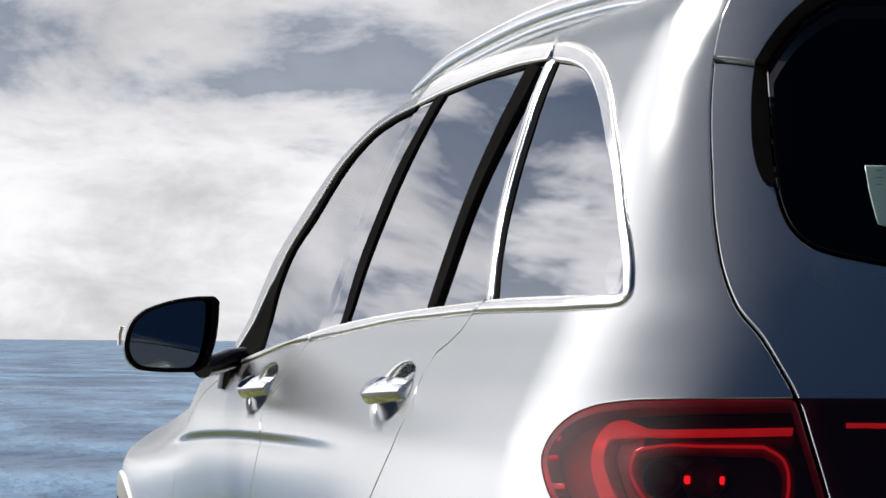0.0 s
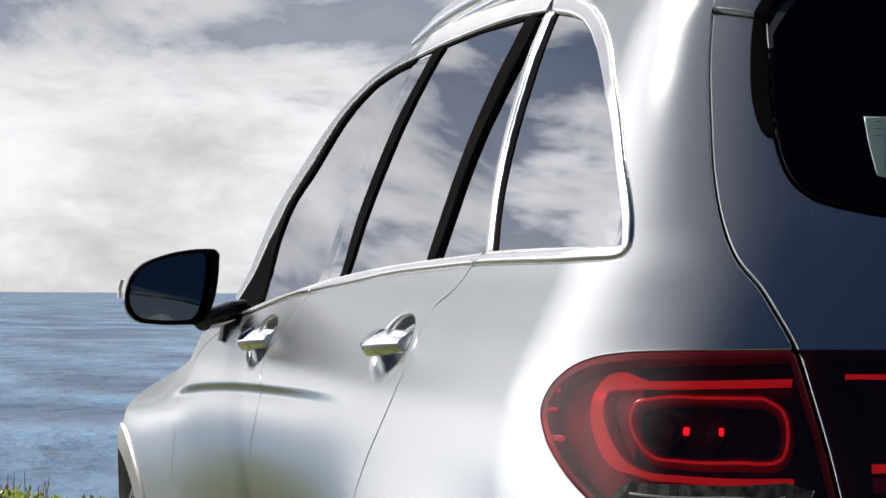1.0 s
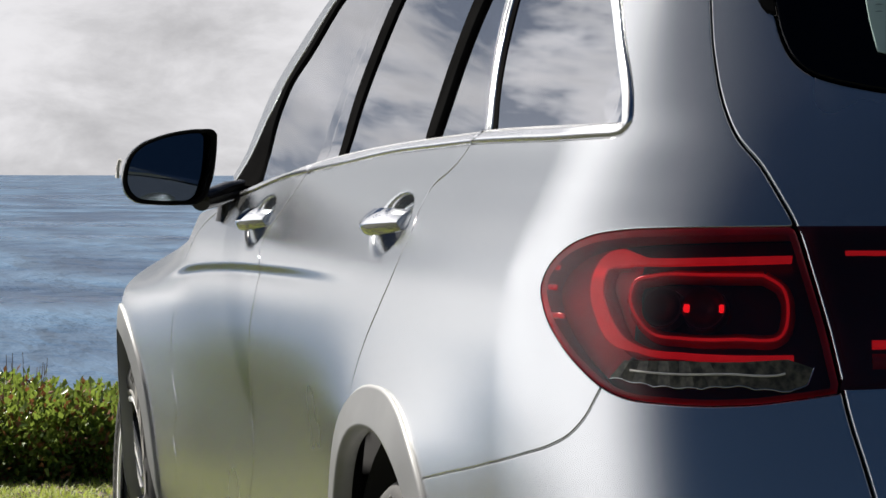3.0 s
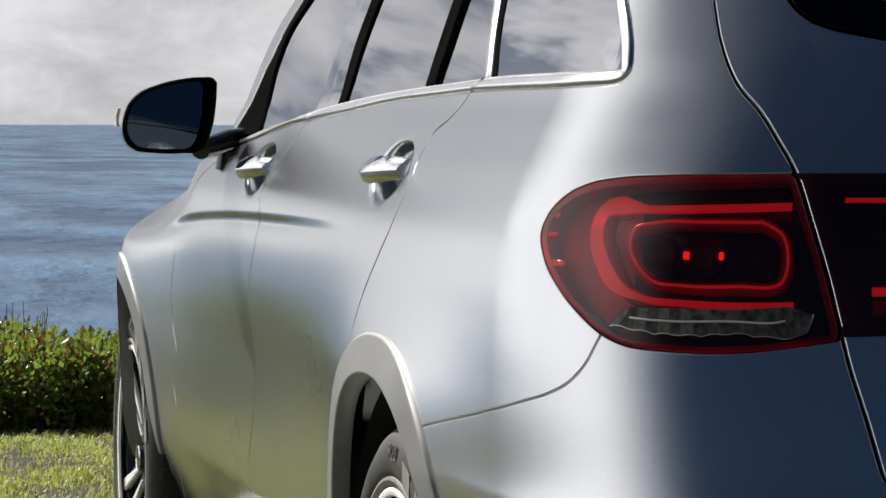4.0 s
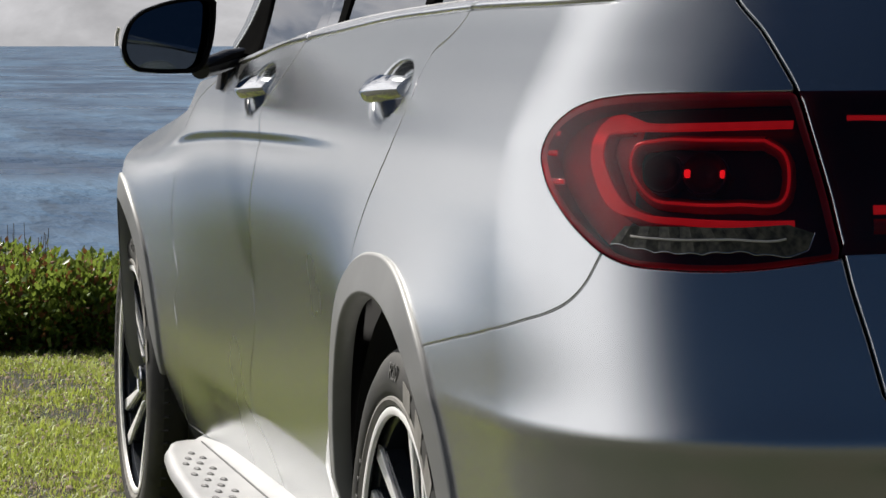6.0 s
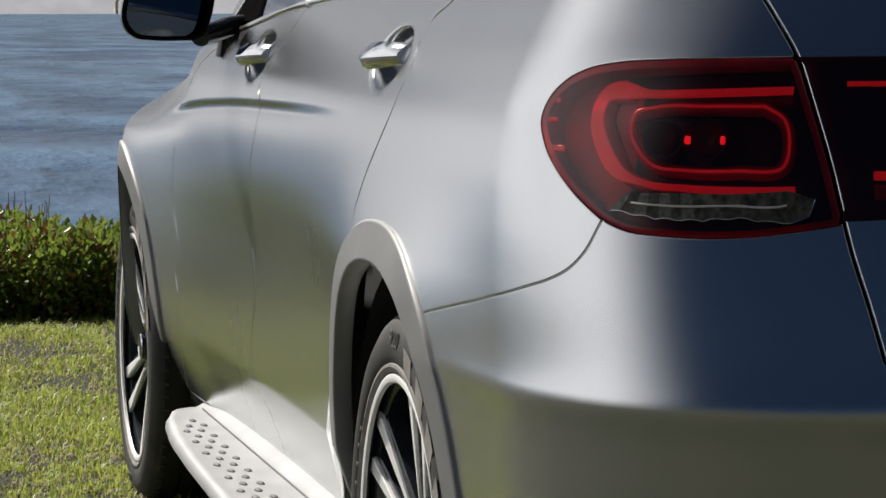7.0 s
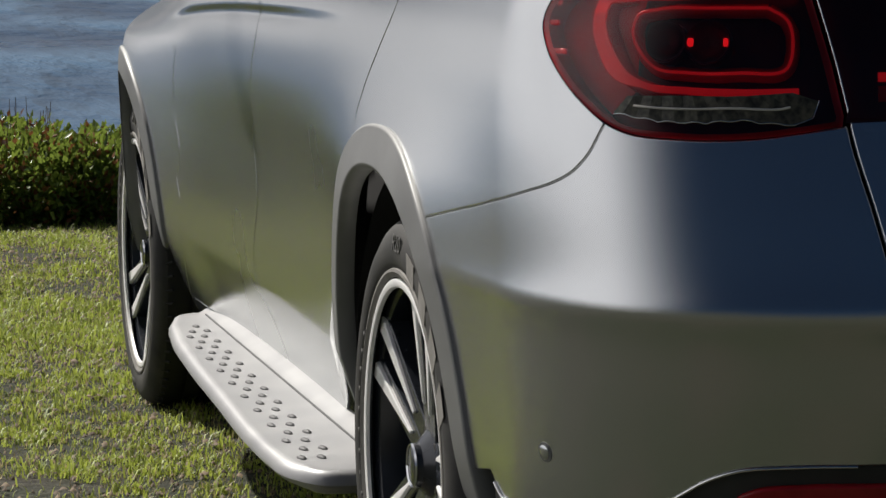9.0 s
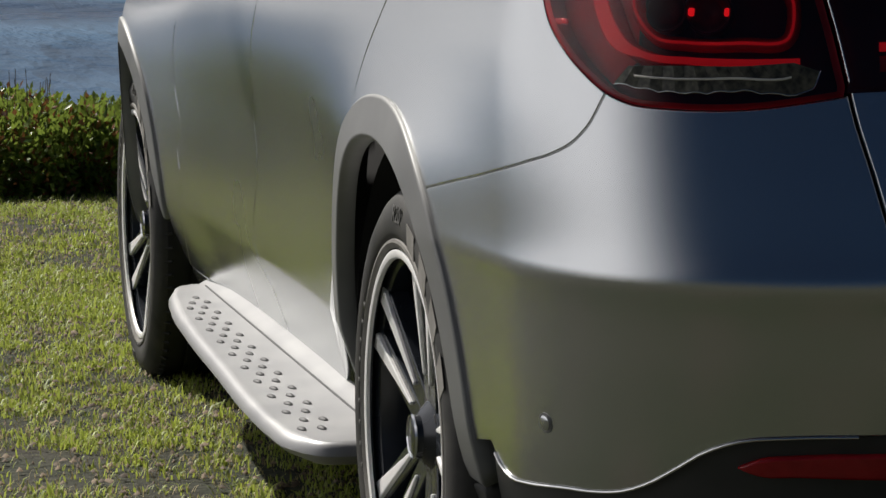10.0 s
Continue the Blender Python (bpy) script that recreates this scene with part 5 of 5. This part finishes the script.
def leaf_material(name, light, dark, rough=0.5, glow=0.25):
    m, n, l, b = nodes_of(name)
    geo = n.new("ShaderNodeNewGeometry")
    l.new(blend(n, l, geo.outputs["Random Per Island"], dark, light, 0.0, 1.0), b.inputs["Base Color"])
    b.inputs["Roughness"].default_value = rough
    if glow:
        tr, mix = n.new("ShaderNodeBsdfTranslucent"), n.new("ShaderNodeMixShader")
        tr.inputs["Color"].default_value = (*light, 1)
        mix.inputs[0].default_value = glow
        l.new(b.outputs[0], mix.inputs[1]), l.new(tr.outputs[0], mix.inputs[2]), l.new(mix.outputs[0], n["Material Output"].inputs[0])
    return m


def soup(P, F):
    me = bpy.data.meshes.new("soup")
    P, F = np.asarray(P, np.float32), np.asarray(F, np.int32)
    k = F.shape[1]
    me.vertices.add(len(P)), me.loops.add(F.size), me.polygons.add(len(F))
    me.vertices.foreach_set("co", P.ravel()), me.loops.foreach_set("vertex_index", F.ravel())
    me.polygons.foreach_set("loop_start", np.arange(0, F.size, k, dtype=np.int32))
    me.update(calc_edges=True)
    me.polygons.foreach_set("use_smooth", [True] * len(F))
    return me


def patch(x, y):
    """Where the turf grows thick (0 .. 1)."""
    v = np.array([noise.noise((a * 1.3, b * 1.3, 3.0)) + 0.6 * noise.noise((a * 4.1, b * 4.1, 7.0)) for a, b in zip(x, y)])
    v = v + 0.7 * np.array([noise.noise((a * 11.0, b * 11.0, 1.0)) for a, b in zip(x, y)])
    return np.clip(0.5 + 0.9 * v, 0, 1)


def turf(count, low, high, tall, wide, material, label, thick=0.25):
    rng = np.random.default_rng(count)
    x, y = rng.uniform(-2.5, 0.3, count), low + (high - low) * rng.uniform(0, 1, count)
    fade = np.clip(np.minimum.reduce([x + 2.5, 0.3 - x, y - low, (high - y) * 3]) / 0.7, 0, 1)     # thins out at its borders
    keep = rng.uniform(0, 1, count) < np.clip(patch(x, y) * 1.3 - thick, 0.02, 1) * fade
    x, y = x[keep], y[keep]
    n = len(x)
    z = ground_height(x, y)
    a, lean = rng.uniform(0, 2 * math.pi, n), rng.uniform(0.2, 1.2, n)
    h, w = tall * rng.uniform(0.45, 1.25, n), wide * rng.uniform(0.6, 1.3, n)
    d = np.stack([np.cos(a), np.sin(a), np.zeros(n)], 1)
    sd = np.stack([-np.sin(a), np.cos(a), np.zeros(n)], 1)
    o = np.stack([x, y, z - 0.003], 1)
    up = np.array((0, 0, 1.0))
    H, W, L = h[:, None], w[:, None], lean[:, None]
    P = np.stack([o - sd * W, o + sd * W, o + d * H * L * 0.35 + up * H * 0.6 + sd * W * 0.7, o + d * H * L * 0.35 + up * H * 0.6 - sd * W * 0.7, o + d * H * L + up * H * (1.0 - 0.25 * L)], 1).reshape(-1, 3)
    i = np.arange(n)[:, None] * 5
    F = np.concatenate([i + np.array([[0, 1, 2]]), i + np.array([[0, 2, 3]]), i + np.array([[3, 2, 4]])])
    return tagged(part("grass", soup(P, F), material), label, "grass", kind="stuff")


GRASS = leaf_material("green_turf_blades", (0.52, 0.60, 0.11), (0.17, 0.24, 0.035), 0.5, 0.35)
STRAW = leaf_material("dry_turf_blades", (0.60, 0.50, 0.26), (0.28, 0.21, 0.10), 0.6, 0.3)
turf(330000, 0.2, 7.4, 0.022, 0.0020, GRASS, "short green turf in patches", 0.25)
turf(120000, 0.2, 7.4, 0.042, 0.0021, GRASS, "taller green tufts", 0.70)
turf(90000, 0.2, 7.4, 0.020, 0.0014, STRAW, "short dry straw-coloured grass", 0.0)


def litter(count):
    """Bits of bark, dead leaf and small stones on the turf."""
    rng = np.random.default_rng(5)
    x, y = rng.uniform(-2.4, 0.2, count), rng.uniform(0.3, 7.2, count)
    z = ground_height(x, y) + 0.006
    P, F = [], []
    for k in range(count):
        r = rng.uniform(0.003, 0.010)
        a = rng.uniform(0, 6.28)
        q = []
        for j in range(5):
            t = a + j * 1.257
            q.append((x[k] + r * math.cos(t) * rng.uniform(0.6, 1.2), y[k] + r * math.sin(t) * rng.uniform(0.6, 1.2), z[k] + rng.uniform(0, 0.006)))
        b = len(P)
        P += q + [(x[k], y[k], z[k] + 0.010)]
        F += [(b + j, b + (j + 1) % 5, b + 5) for j in range(5)]
    return tagged(part("ground_litter", soup(P, F), leaf_material("dead_leaf_litter", (0.26, 0.19, 0.12), (0.07, 0.05, 0.032), 0.8, 0)), "brown leaf litter and small stones", "litter", kind="stuff")


litter(6000)

LEAF = leaf_material("waxy_scrub_leaves", (0.24, 0.32, 0.055), (0.06, 0.12, 0.022), 0.36, 0.4)
LEAF_RED = leaf_material("reddish_scrub_leaves", (0.30, 0.13, 0.05), (0.14, 0.06, 0.03), 0.45, 0.2)
TWIG = surface_material("grey_brown_twigs", (0.16, 0.11, 0.075), (0.09, 0.065, 0.045), 0.85, 0.0, 40.0)


def shrub(x0, y0, wide, tall, seed, leaves=5200):
    """A low coastal bush: stems from the ground, shoots crowded with small leaves."""
    rng = np.random.default_rng(seed)
    z0 = float(ground_height(np.array([x0]), np.array([y0]))[0])
    lumps = [(x0 + rng.normal(0, wide * 0.42), y0 + rng.normal(0, wide * 0.32), rng.uniform(0.45, 1.0) * tall, rng.uniform(0.13, 0.24)) for _ in range(11)]
    twigs, P, F, PR, FR = bmesh.new(), [], [], [], []
    for lx, ly, lz, lr in lumps:
        base, tip = Vector((x0 + (lx - x0) * 0.4, y0 + (ly - y0) * 0.4, z0 - 0.03)), Vector((lx, ly, z0 + lz * 0.85))
        sd = Vector((1, 0, 0))
        ring = [[twigs.verts.new(p + Vector((math.cos(t), math.sin(t), 0)) * r) for t in (0, 2.1, 4.2)] for p, r in ((base, 0.012), (base.lerp(tip, 0.5) + Vector((0.03, 0.02, 0)), 0.008), (tip, 0.004))]
        for a, b in zip(ring, ring[1:]):
            for j in range(3):
                twigs.faces.new((a[j], a[(j + 1) % 3], b[(j + 1) % 3], b[j]))
    for k in range(leaves):
        lx, ly, lz, lr = lumps[int(rng.integers(len(lumps)))]
        v = rng.normal(size=3)
        v /= np.linalg.norm(v)
        r = lr * rng.uniform(0.62, 1.08)
        c = np.array((lx, ly, z0 + lz * 0.72)) + v * r * np.array((1, 1, 0.95))
        if c[2] < z0:
            c[2] = z0 + rng.uniform(0, 0.06)
        d = v * 0.6 + rng.normal(size=3) * 0.55 + np.array((0, 0, 0.45))
        d /= np.linalg.norm(d)
        sd = np.cross(d, rng.normal(size=3))
        sd /= np.linalg.norm(sd)
        ln, wd = rng.uniform(0.020, 0.044), rng.uniform(0.007, 0.013)
        nn = np.cross(d, sd) * wd * 0.35
        q = [c, c + d * ln * 0.45 + sd * wd + nn, c + d * ln, c + d * ln * 0.45 - sd * wd + nn]
        L, G = (PR, FR) if rng.uniform() < 0.17 else (P, F)
        b = len(L)
        L += q
        G += [(b, b + 1, b + 2), (b, b + 2, b + 3)]
    bush = tagged(new("coastal_shrub"), "dense low coastal shrub with waxy green leaves", "shrub", "shrubs along the cliff edge")
    part("stems", twigs, TWIG, bush)
    part("foliage", soup(P, F), LEAF, bush)
    part("red_foliage", soup(PR, FR), LEAF_RED, bush, "reddish older leaves")
    return bush


SHRUBS = ((-1.30, 7.35, 0.42, 0.37), (-0.92, 7.45, 0.40, 0.36), (-0.62, 7.55, 0.36, 0.26), (-0.34, 7.75, 0.40, 0.20), (-1.05, 7.95, 0.5, 0.40), (-0.70, 8.1, 0.5, 0.30), (-0.2, 8.2, 0.5, 0.20), (-1.75, 7.5, 0.5, 0.46), (-2.3, 7.7, 0.5, 0.48), (0.25, 8.1, 0.5, 0.3))
for k, (x, y, wd, tl) in enumerate(SHRUBS):
    shrub(x, y, wd, tl * 0.70, 40 + k, 7000 if k < 7 else 3500)


def dry_stalks():
    rng = np.random.default_rng(9)
    bm = bmesh.new()
    for k in range(46):
        x, y = rng.uniform(-1.15, -0.72), rng.uniform(7.3, 7.9)
        z = float(ground_height(np.array([x]), np.array([y]))[0])
        h, lx, ly = rng.uniform(0.34, 0.47), rng.normal(0, 0.05), rng.normal(0, 0.05)
        rings = [[bm.verts.new((x + lx * t + 0.0016 * math.cos(a), y + ly * t + 0.0016 * math.sin(a), z + h * t)) for a in (0, 2.1, 4.2)] for t in (0, 0.5, 1)]
        for a, b in zip(rings, rings[1:]):
            for j in range(3):
                bm.faces.new((a[j], a[(j + 1) % 3], b[(j + 1) % 3], b[j]))
    return tagged(part("dry_stalks", bm, TWIG), "thin dry stalks rising out of the shrubs", "dry grass", kind="stuff")


dry_stalks()


def sea():
    m, n, l, b = nodes_of("sea_water")
    far, near = texture(n, l, "ShaderNodeTexNoise", 0.11, 6, (1, 0.30, 1)), texture(n, l, "ShaderNodeTexNoise", 0.55, 5, (1, 0.20, 1))
    patchy = texture(n, l, "ShaderNodeTexNoise", 0.010, 4, (1, 2.0, 1))
    l.new(blend(n, l, far.outputs[0], (0.020, 0.055, 0.115), (0.085, 0.165, 0.27), 0.40, 0.62), b.inputs["Base Color"])
    rr = n.new("ShaderNodeMapRange")
    rr.inputs[3].default_value, rr.inputs[4].default_value = 0.16, 0.42
    l.new(patchy.outputs[0], rr.inputs[0]), l.new(rr.outputs[0], b.inputs["Roughness"])
    mix = n.new("ShaderNodeMath")
    mix.operation = "MULTIPLY_ADD"
    mix.inputs[1].default_value = 0.35
    l.new(near.outputs[0], mix.inputs[0]), l.new(far.outputs[0], mix.inputs[2])
    relief(n, l, b, mix.outputs[0], 1.0, 2.4)
    b.inputs["IOR"].default_value, b.inputs["Specular IOR Level"].default_value = 1.33, 0.12
    me = bpy.data.meshes.new("water")
    me.from_pydata([(-4500, 8, -3.5), (4500, 8, -3.5), (4500, 4950, -3.5), (-4500, 4950, -3.5)], [], [(0, 1, 2, 3)])
    return tagged(part("water", me, m), "choppy blue-grey sea reaching the horizon", "sea", kind="structure")


sea()
